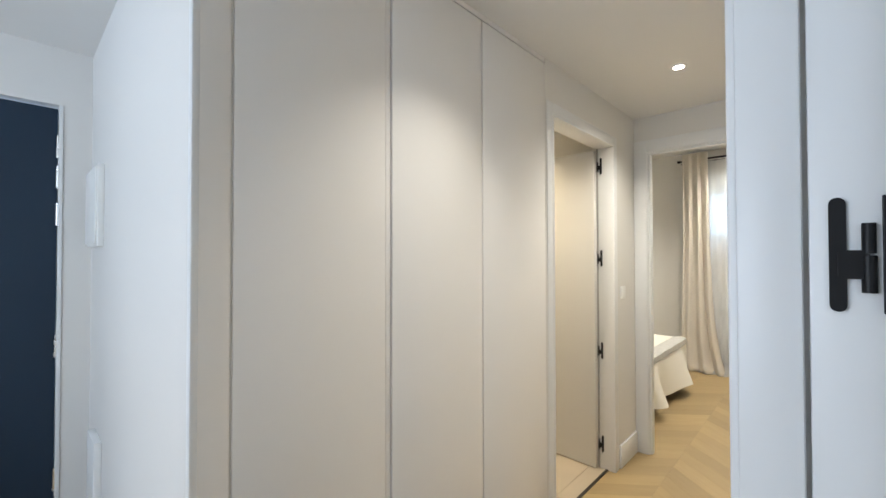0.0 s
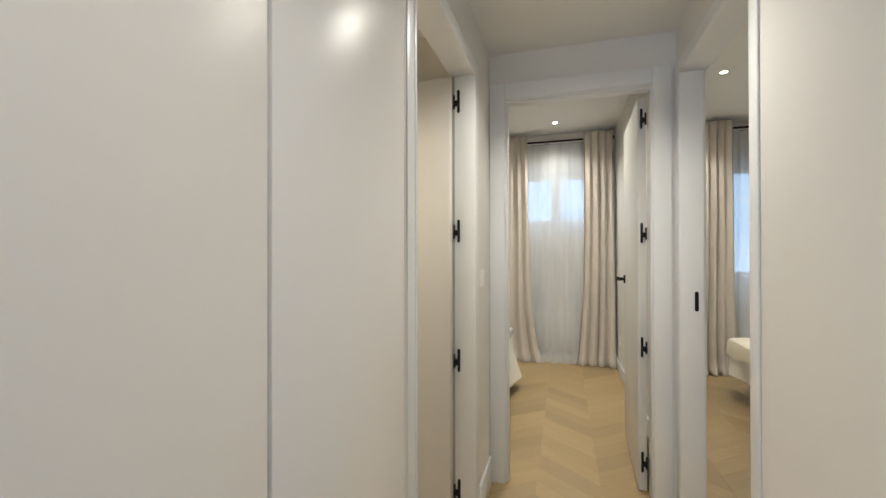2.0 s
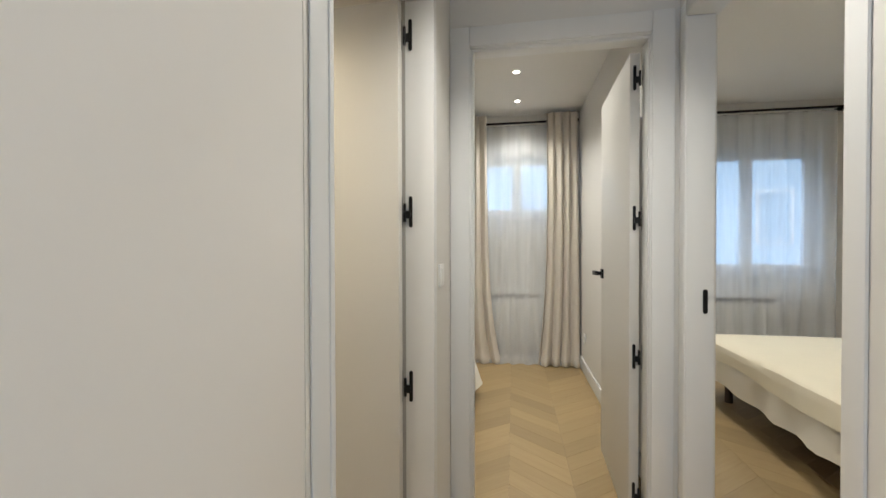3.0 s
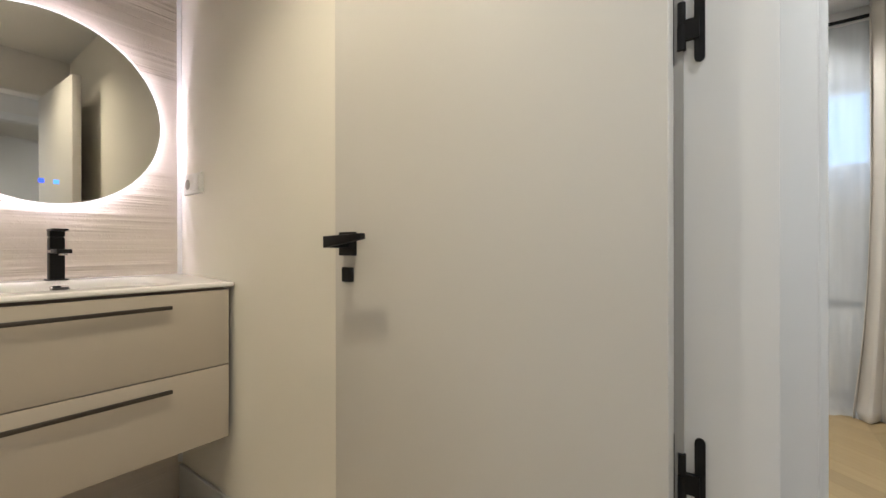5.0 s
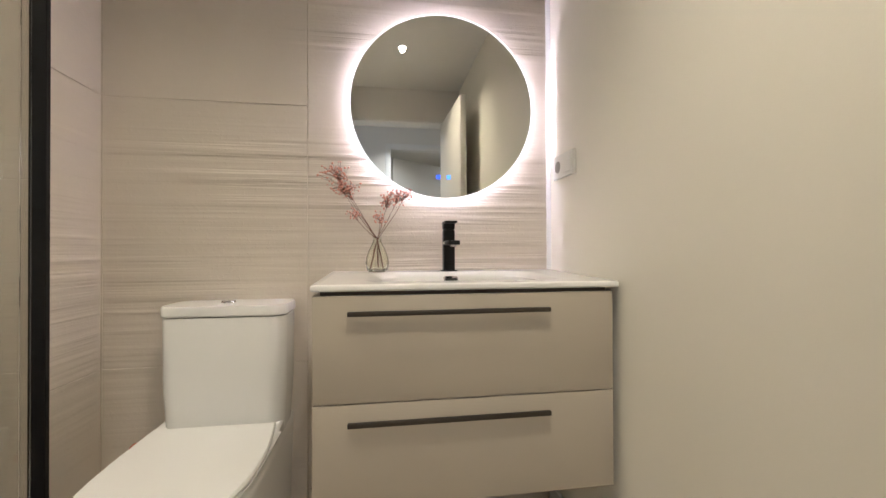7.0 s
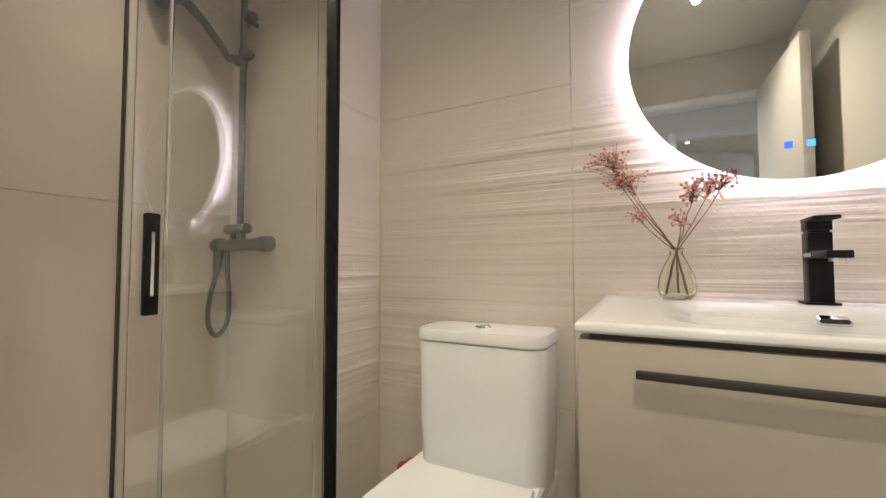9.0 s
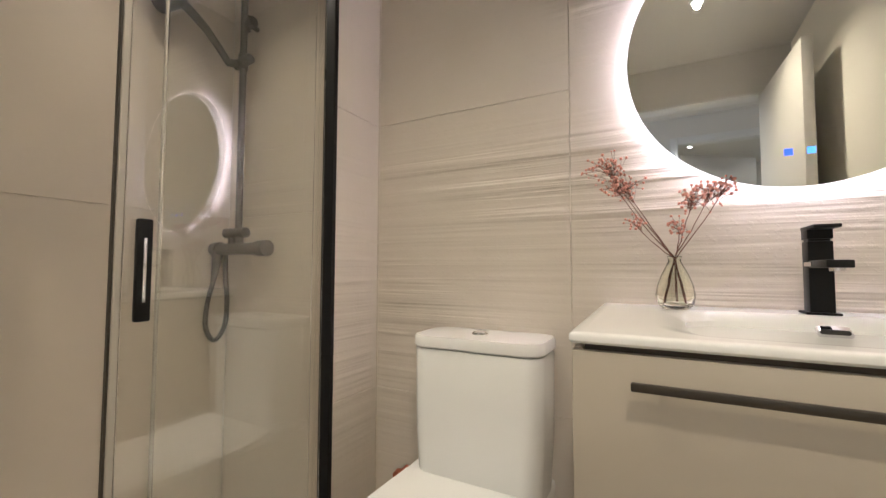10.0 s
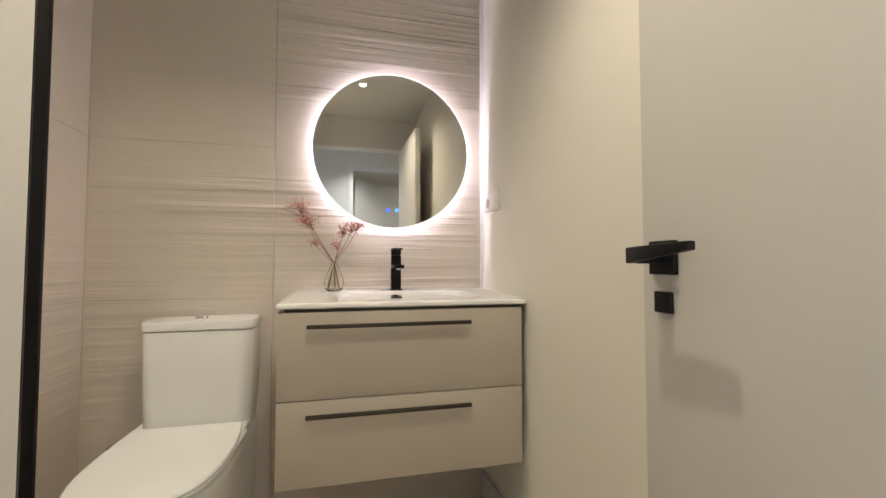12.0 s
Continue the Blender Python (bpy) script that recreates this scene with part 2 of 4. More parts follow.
# grey put in for shade: radiator top slots, door gap, socket wells
RADGREY = mat("radiator_top_shade", (0.36, 0.35, 0.33), 0.4)
PVC = mat("white_pvc", (0.82, 0.83, 0.84), 0.25, vary=0.01)
# blue daylight tint is put into both colours; panes paled towards the wall
FACADE = mat("blue_lit_render", (0.50, 0.68, 0.86), 0.9, vary=0.06, scale=0.8, bump=0.2, bump_scale=30)
FACADEW = mat("blue_lit_window", (0.40, 0.56, 0.72), 0.3, vary=0.1)
TWIG = mat("dry_twig", (0.16, 0.07, 0.05), 0.8, vary=0.25, scale=60)
BLOSSOM = mat("dusty_pink_blossom", (0.60, 0.27, 0.21), 0.8, vary=0.3, scale=80)
COPPER = mat("copper_valve", (0.45, 0.14, 0.08), 0.4, metal=0.6, vary=0.2)
LED = glow("lamp_face", (1.0, 0.9, 0.75), 30)
HALO = glow("led_strip", (1.0, 0.83, 0.86), 38)
ICON_A = glow("touch_icon_deep_blue", (0.05, 0.10, 1.0), 2.5)
ICON_B = glow("touch_icon_pale_blue", (0.12, 0.35, 1.0), 2.0)


# ---- mesh helpers ----
def bm_box(x0, x1, y0, y1, z0, z1, bevel=0.0, segs=2, bm=None):
    own = bm is None
    bm = bm or bmesh.new()
    made = bmesh.ops.create_cube(bm, size=1)["verts"]
    for v in made:
        v.co = Vector(((x0 + x1) / 2 + v.co.x * (x1 - x0), (y0 + y1) / 2 + v.co.y * (y1 - y0), (z0 + z1) / 2 + v.co.z * (z1 - z0)))
    if bevel:
        edges = list({e for v in made for e in v.link_edges})
        bmesh.ops.bevel(bm, geom=edges, offset=bevel, segments=segs, profile=0.5, affect="EDGES")
    return bm


def bm_cyl(p0, p1, r0, r1=None, segs=20, bm=None, caps=True):
    bm = bm or bmesh.new()
    p0, p1 = Vector(p0), Vector(p1)
    d = p1 - p0
    m = Matrix.Translation((p0 + p1) / 2) @ d.to_track_quat("Z", "Y").to_matrix().to_4x4()
    bmesh.ops.create_cone(bm, cap_ends=caps, segments=segs, radius1=r0, radius2=r0 if r1 is None else r1, depth=d.length, matrix=m)
    return bm


def bm_lathe(profile, segs=40, bm=None, centre=(0, 0, 0)):
    """Turn (radius, height) pairs round the z axis."""
    bm = bm or bmesh.new()
    rings = []
    for r, z in profile:
        rings.append([bm.verts.new((centre[0] + r * math.cos(2 * math.pi * i / segs), centre[1] + r * math.sin(2 * math.pi * i / segs), centre[2] + z)) for i in range(segs)])
    for a, b in zip(rings, rings[1:]):
        for i in range(segs):
            bm.faces.new((a[i], a[(i + 1) % segs], b[(i + 1) % segs], b[i]))
    return bm


def bm_loft(loops, bm=None, cap0=True, cap1=True):
    """Skin over closed loops of points with equal counts."""
    bm = bm or bmesh.new()
    rings = [[bm.verts.new(p) for p in loop] for loop in loops]
    k = len(rings[0])
    for a, b in zip(rings, rings[1:]):
        for i in range(k):
            bm.faces.new((a[i], a[(i + 1) % k], b[(i + 1) % k], b[i]))
    if cap0:
        bm.faces.new(rings[0][::-1])
    if cap1:
        bm.faces.new(rings[-1])
    bmesh.ops.recalc_face_normals(bm, faces=bm.faces)
    return bm


def bm_tube(points, radius, segs=10, bm=None, across=(0.31, 0.17, 0.93)):
    bm = bm or bmesh.new()
    pts = [Vector(p) for p in points]
    rings = []
    for i, p in enumerate(pts):
        d = (pts[min(i + 1, len(pts) - 1)] - pts[max(i - 1, 0)]).normalized()
        side = d.cross(Vector(across)).normalized()
        up = side.cross(d)
        r = radius[i] if isinstance(radius, (list, tuple)) else radius
        rings.append([bm.verts.new(p + r * (math.cos(2 * math.pi * k / segs) * side + math.sin(2 * math.pi * k / segs) * up)) for k in range(segs)])
    for a, b in zip(rings, rings[1:]):
        for k in range(segs):
            bm.faces.new((a[k], a[(k + 1) % segs], b[(k + 1) % segs], b[k]))
    bm.faces.new(rings[0][::-1])
    bm.faces.new(rings[-1])
    return bm


def finish(bm, name, smooth, flats=False):
    """flats: large faces square to an axis keep their own plane, so that only their eased edges are smooth."""
    bmesh.ops.recalc_face_normals(bm, faces=bm.faces)
    me = bpy.data.meshes.new(name)
    bm.to_mesh(me)
    bm.free()
    if smooth:
        me.polygons.foreach_set("use_smooth", [not (flats and p.area > 0.002 and max(map(abs, p.normal)) > 0.99999) for p in me.polygons])
        me.set_sharp_from_angle(angle=radians(35))
    return me


def solid(name, bm, material, label="", category="", kind="", group="", smooth=False):
    """A thing of one mesh."""
    ob = new(name, finish(bm, name, smooth, material is not CERAMIC))
    ob.data.materials.append(material)
    return tagged(ob, label, category, group, kind)


def thing(name, label, category, at=(0, 0, 0), rz=0.0, group="", kind=""):
    ob = new(name)
    ob.empty_display_size = 0.05
    ob.matrix_basis = pose(*at, 0, 0, rz)
    return tagged(ob, label, category, group, kind)


def part(name, bm, material, parent, label="", smooth=False):
    ob = new(name, finish(bm, name, smooth, material is not CERAMIC))
    ob.data.materials.append(material)
    ob.parent = parent
    return tagged(ob, label)


def rounded_rect(cx, cy, w, d, r, z, n=6):
    out = []
    for sx, sy, a0 in ((1, 1, 0), (-1, 1, 90), (-1, -1, 180), (1, -1, 270)):
        for i in range(n + 1):
            a = radians(a0 + 90 * i / n)
            out.append((cx + sx * (w / 2 - r) + r * math.cos(a), cy + sy * (d / 2 - r) + r * math.sin(a), z))
    return out


def wall_with_holes(name, axis, lo, hi, a0, a1, z0, z1, holes, material=None):
    """A wall between lo and hi across axis ('x': it runs along y), from a0 to a1, with holes (b0, b1, zb, zt) through it."""
    bm = bmesh.new()

    def block(b0, b1, c0, c1):
        if b1 - b0 > 1e-4 and c1 - c0 > 1e-4:
            if axis == "x":
                bm_box(lo, hi, b0, b1, c0, c1, bm=bm)
            else:
                bm_box(b0, b1, lo, hi, c0, c1, bm=bm)
    at = a0
    for b0, b1, zb, zt in sorted(holes):
        block(at, b0, z0, z1)
        block(b0, b1, z0, zb)
        block(b0, b1, zt, z1)
        at = b1
    block(at, a1, z0, z1)
    return solid(name, bm, material or PAINT, kind="structure")


# ---- structure ----
HX = 0.005      # hall, west wall face
RX = 0.915      # hall, east wall face
EY = 6.0        # hall, end wall face
BX = -1.944     # bathroom, tiled wall face
BN = 5.715      # bathroom, north wall face
SY = 4.188      # bathroom, shower screen wall face
CX = -0.757     # back of the wardrobe block
VX = -1.57      # entrance wall face
TOP = 2.75

wall_with_holes("wall_hall_west", "x", -0.10, HX, 4.757, 6.0, 0, TOP, [(4.82, 5.615, 0, 2.06)])
wall_with_holes("wall_hall_end", "y", EY, EY + 0.10, -2.6, RX + 0.105, 0, TOP, [(0.078, 0.822, 0, 2.075)])
wall_with_holes("wall_hall_east", "x", RX, RX + 0.105, 1.1, EY, 0, TOP, [(2.70, 3.535, 0, 2.06), (5.175, 5.94, 0, 2.095)])
wall_with_holes("wall_vestibule_north", "y", 3.266, 3.36, BX - 0.1, 0.0, 0, TOP, [])
wall_with_holes("wall_entrance", "x", VX - 0.1, VX, 1.1, 3.266, 0, TOP, [(2.25, 3.165, 0, 2.05)])
# both openings are unseen, added for the cool daylight lamps
wall_with_holes("wall_south", "y", 1.0, 1.1, -1.7, 4.4, 0, TOP, [(-1.0, 0.4, 0.85, 2.15), (1.8, 3.4, 0.8, 2.15)])
wall_with_holes("wall_living_east", "x", 4.3, 4.4, 1.1, 8.7, 0, TOP, [])
wall_with_holes("wall_living_north", "y", 4.35, 4.45, RX + 0.105, 4.3, 0, TOP, [])
wall_with_holes("wall_bath_north", "y", BN, 5.80, BX - 0.1, -0.10, 0, TOP, [], BATHPAINT)
wall_with_holes("wall_bath_west", "x", BX - 0.11, BX - 0.012, 3.36, BN, 0, TOP, [])
wall_with_holes("wall_bath_return", "y", 4.665, 4.757, CX, -0.10, 0, TOP, [])
wall_with_holes("wall_wardrobe_back", "x", CX, CX + 0.06, 3.36, 4.665, 0, TOP, [])
wall_with_holes("wall_shower_stub", "y", 4.145, SY - 0.012, BX - 0.012, -1.735, 0, TOP, [])
wall_with_holes("wall_bedroom_west", "x", -2.6, -2.5, 6.1, 8.68, 0, TOP, [])
wall_with_holes("wall_bedrooms_middle", "x", 0.945, 1.02, 6.1, 8.68, 0, TOP, [])
wall_with_holes("wall_window_side", "y", 8.68, 8.93, -2.6, 4.4, 0, TOP, [(-0.12, 0.74, 1.51, 2.17), (1.95, 3.15, 0.93, 2.15)])


def slab(name, x0, x1, y0, y1, z0, z1, material):
    return solid(name, bm_box(x0, x1, y0, y1, z0, z1), material, kind="structure")


slab("ceiling_hall", 0.0, RX, 1.1, EY, HALL_C, HALL_C + 0.1, CEIL)
slab("ceiling_vestibule", VX, 0.0, 1.1, 3.266, HALL_C, HALL_C + 0.1, CEIL)
slab("ceiling_living", RX + 0.105, 4.3, 1.1, 4.35, 2.5, 2.6, CEIL)
slab("ceiling_bath", BX - 0.012, -0.10, 3.36, BN, BATH_C, BATH_C + 0.1, CEIL)
slab("ceiling_bedroom", -2.5, 0.945, 6.1, 8.68, BED_C, BED_C + 0.1, CEIL)
slab("ceiling_bedroom_two", 1.02, 4.3, 4.45, 8.68, BED_C, BED_C + 0.1, CEIL)
slab("roof_slab", -2.7, 4.5, 1.0, 8.93, TOP, TOP + 0.1, CEIL)


# ---- door linings, casings, baseboards ----
def lining_x(x0, x1, y0, y1, zt, name):
    """Lining and casings of an opening in a wall that runs along y. The clear opening is y0..y1, 0..zt."""
    bm = bm_box(x0, x1, y0 - 0.0145, y0, 0, zt, 0.0015)
    bm_box(x0, x1, y1, y1 + 0.0145, 0, zt, 0.0015, bm=bm)
    bm_box(x0, x1, y0 - 0.0145, y1 + 0.0145, zt, zt + 0.0145, 0.0015, bm=bm)
    return solid(name, bm, TRIM, kind="structure", smooth=True)


def casing_x(x0, x1, y0, y1, zt, width, name, sides=(True, True)):
    bm = bmesh.new()
    if sides[0]:
        bm_box(x0, x1, y0 - width, y0 - 0.004, 0, zt + width, 0.003, bm=bm)
    if sides[1]:
        bm_box(x0, x1, y1 + 0.004, y1 + width, 0, zt + width, 0.003, bm=bm)
    bm_box(x0, x1, y0 - 0.0035, y1 + 0.0035, zt + 0.004, zt + width, 0.003, bm=bm)
    return solid(name, bm, TRIM, kind="structure", smooth=True)


def casing_y(y0, y1, x0, x1, zt, width, name):
    bm = bm_box(x0 - width, x0 - 0.004, y0, y1, 0, zt + width, 0.003)
    bm_box(x1 + 0.004, x1 + width, y0, y1, 0, zt + width, 0.003, bm=bm)
    bm_box(x0 - 0.0035, x1 + 0.0035, y0, y1, zt + 0.004, zt + width, 0.003, bm=bm)
    return solid(name, bm, TRIM, kind="structure", smooth=True)


# bathroom door opening
lining_x(-0.104, HX + 0.0065, 4.835, 5.60, 2.045, "trim_bath_lining")
casing_x(HX, HX + 0.004, 4.835, 5.60, 2.045, 0.066, "trim_bath_casing")
# bedroom door opening at the hall's end
bm = bm_box(0.0785, 0.093, EY - 0.004, EY + 0.104, 0, 2.06, 0.0015)
bm_box(0.807, 0.8215, EY - 0.004, EY + 0.104, 0, 2.06, 0.0015, bm=bm)
bm_box(0.0785, 0.8215, EY - 0.004, EY + 0.104, 2.06, 2.0745, 0.0015, bm=bm)
bm_box(0.093, 0.105, EY + 0.01, EY + 0.055, 0, 2.06, 0.0015, bm=bm)
bm_box(0.803, 0.807, EY + 0.01, EY + 0.055, 0, 2.06, 0.001, bm=bm)
bm_box(0.105, 0.803, EY + 0.01, EY + 0.055, 2.048, 2.06, 0.0015, bm=bm)
solid("trim_bedroom_lining", bm, TRIM, kind="structure", smooth=True)
casing_y(EY - 0.014, EY, 0.093, 0.807, 2.06, 0.086, "trim_bedroom_casing")
# second bedroom's opening in the east wall
bm = bm_box(RX - 0.004, 1.008, 5.925, 5.9395, 0, 2.08, 0.0015)
bm_box(RX - 0.004, RX + 0.109, 5.1755, 5.19, 0, 2.08, 0.0015, bm=bm)
bm_box(RX - 0.004, RX + 0.109, 5.1755, 5.9395, 2.08, 2.0945, 0.0015, bm=bm)
solid("trim_bedroom_two_lining", bm, TRIM, kind="structure", smooth=True)
casing_x(RX - 0.008, RX, 5.19, 5.925, 2.08, 0.058, "trim_bedroom_two_casing")
# living-room doorway where the walk begins
bm = bm_box(RX - 0.004, 0.963, 3.52, 3.5345, 0, 2.05, 0.003)
bm_box(0.967, RX + 0.109, 3.528, 3.5345, 0, 2.05, 0.002, bm=bm)
bm_box(RX - 0.004, RX + 0.109, 2.7005, 2.715, 0, 2.05, 0.0015, bm=bm)
bm_box(RX - 0.004, RX + 0.109, 2.7005, 3.5345, 2.05, 2.0595, 0.0015, bm=bm)
solid("trim_living_lining", bm, TRIM, kind="structure", smooth=True)
casing_x(RX - 0.012, RX, 2.715, 3.52, 2.05, 0.08, "trim_living_casing")

BB = 0.145


def baseboard(x0, x1, y0, y1, name="baseboard"):
    return solid(name, bm_box(x0, x1, y0, y1, 0, BB, 0.004), TRIM, kind="structure", smooth=True)


baseboard(HX, HX + 0.014, 5.676, EY - 0.0145)
baseboard(RX - 0.014, RX, 3.604, 5.10)
baseboard(VX + 0.014, -0.09, 3.252, 3.266)
solid("baseboard", bm_box(0.929, 0.945, 6.10, 8.68, 0, 0.112, 0.004), TRIM, kind="structure", smooth=True)
baseboard(-2.5, 0.93, 8.666, 8.68)
baseboard(1.02, 4.3, 8.666, 8.68)
baseboard(-1.93, -0.105, BN - 0.014, BN)


# ---- doors ----
def thing_part(name, parent):
    ob = new(name)
    ob.empty_display_size = 0.02
    ob.parent = parent
    return ob


def pill(w, h, n=6):
    r = w / 2
    return [(r * math.cos(a), h / 2 - r + r * math.sin(a)) for a in [math.pi * i / n for i in range(n + 1)]] + \
           [(r * math.cos(a), -h / 2 + r + r * math.sin(a)) for a in [math.pi + math.pi * i / n for i in range(n + 1)]]


def lever(parent, x, z, side, toward, thick, lock=True):
    """Square-rose lever on the face side (-1 or +1 in local y) of a leaf; the arm points toward +x or -x."""
    f = side * thick / 2

    def yy(a, b):
        return sorted((f + side * a, f + side * b))
    lv = thing_part("door_handle", parent)
    part("rose", bm_box(x - 0.026, x + 0.026, *yy(-0.0005, 0.009), z - 0.026, z + 0.026, 0.0015), BLACK, lv)
    part("neck", bm_box(x - 0.011, x + 0.011, *yy(0.008, 0.046), z - 0.009, z + 0.011, 0.002), BLACK, lv)
    a, b = sorted((x - toward * 0.020, x + toward * 0.104))
    bm = bm_box(a, b, *yy(0.042, 0.055), z - 0.009, z + 0.016)
    for v in bm.verts:  # the arm tapers and rises slightly to its tip
        if (v.co.x - x) * toward > 0:
            v.co.z = z + (0.020 if v.co.z > z else 0.008)
    bmesh.ops.bevel(bm, geom=bm.edges[:], offset=0.002, segments=2, profile=0.5, affect="EDGES")
    part("arm", bm, BLACK, lv, smooth=True)
    if lock:
        part("lock_rose", bm_box(x - 0.016, x + 0.016, *yy(-0.0005, 0.009), z - 0.084, z - 0.052, 0.0015), BLACK, lv)


def door_leaf(name, label, width, height, hinge_at, angle, lock=True, thick=0.04):
    """A flush leaf; its local x runs from the hinge to the free edge."""
    d = thing(name, label, "door", hinge_at, angle)
    part("leaf", bm_box(0.010, width, -thick / 2, thick / 2, 0.008, height, 0.0025), DOORPAINT, d, smooth=True)
    for s in (-1, 1):
        lever(d, width - 0.051, 1.058, s, -1, thick, lock)
    part("latch_plate", bm_box(width - 0.0005, width + 0.0015, -0.011, 0.011, 0.96, 1.14, 0.0005), BLACK, d)
    return d


HZ = (0.158, 0.75, 1.339, 1.931)
# grey strip stands for the shaded gap between leaf and jamb
solid("trim_hinge_gap_shade", bm_box(-0.0985, -0.086, 5.5962, 5.5999, 0.0, 2.045), RADGREY, kind="structure")
# bathroom leaf, standing open along the north wall
door_leaf("door_bath", "flush white lacquered bathroom door, open against the wall", 0.69, 2.03, (-0.088, 5.580, 0), 177.6)


def hinge_set(name, label, x, y, zs, jamb, leaf):
    for z in zs:
        h = thing("hinge", label, "hinge", (0, 0, 0), group=name)
        jx, jy = jamb
        lx, ly = leaf
        bm = bm_loft([[(x + a * abs(jy) + jx * o, y + a * abs(jx) + jy * o, z + b) for a, b in pill(0.012, 0.105)] for o in (0.0002, 0.004)])
        part("jamb_plate", bm, BLACK, h, smooth=True)
        kx, ky = x + lx * 0.020 + jx * 0.004, y + ly * 0.020 + jy * 0.004
        bm = bm_cyl((kx, ky, z - 0.034), (kx, ky, z - 0.001), 0.0052, segs=14)
        bm_cyl((kx, ky, z + 0.001), (kx, ky, z + 0.028), 0.0048, segs=14, bm=bm)
        a = Vector((x + jx * 0.003, y + jy * 0.003, 0))
        b = Vector((kx, ky, 0))
        w = 0.0035
        bm_box(min(a.x, b.x) - w * abs(jx), max(a.x, b.x) + w * abs(jx), min(a.y, b.y) - w * abs(jy), max(a.y, b.y) + w * abs(jy), z - 0.022, z + 0.004, bm=bm)
        part("knuckle", bm, BLACK, h, smooth=True)
        ex, ey = x + lx * 0.031 + jx * 0.003, y + ly * 0.031 + jy * 0.003
        part("leaf_plate", bm_box(ex - 0.0025, ex + 0.0025, ey - 0.0025, ey + 0.0025, z - 0.052, z + 0.052, 0.001), BLACK, h)


HL = "matt black lift-off hinge on the white door frame"
hinge_set("bathroom door hinges", HL, -0.068, 5.60, HZ, (0, -1), (-1, 0))
hinge_set("bedroom door hinges", HL, 0.778, 6.108, HZ, (0, -1), (1, 0))
hinge_set("living door hinges", HL, 0.987, 3.528, (0.17, 0.77, 1.36, 1.94), (0, -1), (1, 0))
hinge_set("second bedroom door hinges", HL, 1.012, 5.19, HZ, (0, 1), (1, 0))

door_leaf("door_bedroom", "flush white lacquered bedroom door standing wide open", 0.70, 2.04, (0.780, 6.104, 0), 87.8, lock=False)
door_leaf("door_bedroom_two", "flush white lacquered door of the second bedroom, half open", 0.72, 2.02, (1.05, 5.196, 0), 56, lock=False)
door_leaf("door_living", "flush white lacquered living-room door standing open", 0.78, 2.03, (1.018, 3.512, 0), 0, lock=False)

# strike plate in the second bedroom's jamb
bm = bm_loft([[(0.977 + a, 5.925 - o, 1.014 + b) for a, b in pill(0.016, 0.092)] for o in (0.0002, 0.003)])
solid("strike_plate", bm, BLACK, "rounded black strike plate let into white door jamb", "strike plate", smooth=True)

# entrance door
ent = thing("door_entrance", "dark navy entrance door with steel hinges, closed", "door", (VX, 2.70, 0))
part("leaf", bm_box(-0.06, -0.012, -0.445, 0.447, 0.008, 2.035, 0.003), NAVY, ent, smooth=True)
part("door_frame", bm_box(-0.09, 0.006, 0.449, 0.464, 0, 2.049, 0.002), TRIM, ent)
for z in (0.35, 0.95, 1.55, 1.72, 1.86):
    part("hinge", bm_cyl((-0.006, 0.449, z - 0.05), (-0.006, 0.449, z + 0.05), 0.008, segs=12), ALU, ent, smooth=True)

# ---- wardrobe ----
wr = thing("built_in_wardrobe", "full-height satin off-white built-in wardrobe with flush closed doors", "wardrobe", (HX, 0, 0))
WZ0, WZ1 = 0.06, 2.283
# carcass coloured near-black to put shade into the door gaps
part("carcass", bm_box(-0.60, -0.024, 3.361, 4.664, 0.0, 2.30), GAP, wr)
part("filler_strip", bm_box(-0.022, 0.0, 3.266, 3.3425, 0.0, HALL_C - 0.001, 0.004), LACQUER, wr, smooth=True)
part("end_bead", bm_box(-0.022, 0.002, 3.262, 3.279, 0.0, HALL_C - 0.001, 0.004), TRIM, wr, smooth=True)
part("plinth", bm_box(-0.05, -0.006, 3.345, 4.757, 0.0, 0.055, 0.002), LACQUER, wr)
part("top_strip", bm_box(-0.05, -0.003, 3.345, 4.757, 2.290, HALL_C - 0.001), LACQUER, wr)
DOORS = ((3.348, 3.785), (3.812, 4.2620), (4.2700, 4.757))
for a, b in DOORS:
    part("wardrobe_door", bm_box(-0.021, 0.0, a, b, WZ0, WZ1, 0.0025), LACQUER, wr, smooth=True)
# recessed finger pull between the first two doors
part("finger_pull", bm_box(-0.021, -0.009, 3.792, 3.811, WZ0, WZ1, 0.002), LACQUER, wr, "recessed vertical finger-pull strip", smooth=True)

# ---- floors ----
slab("ground_slab", -2.7, 4.5, 1.0, 8.93, -0.12, -0.011, SUBFLOOR)


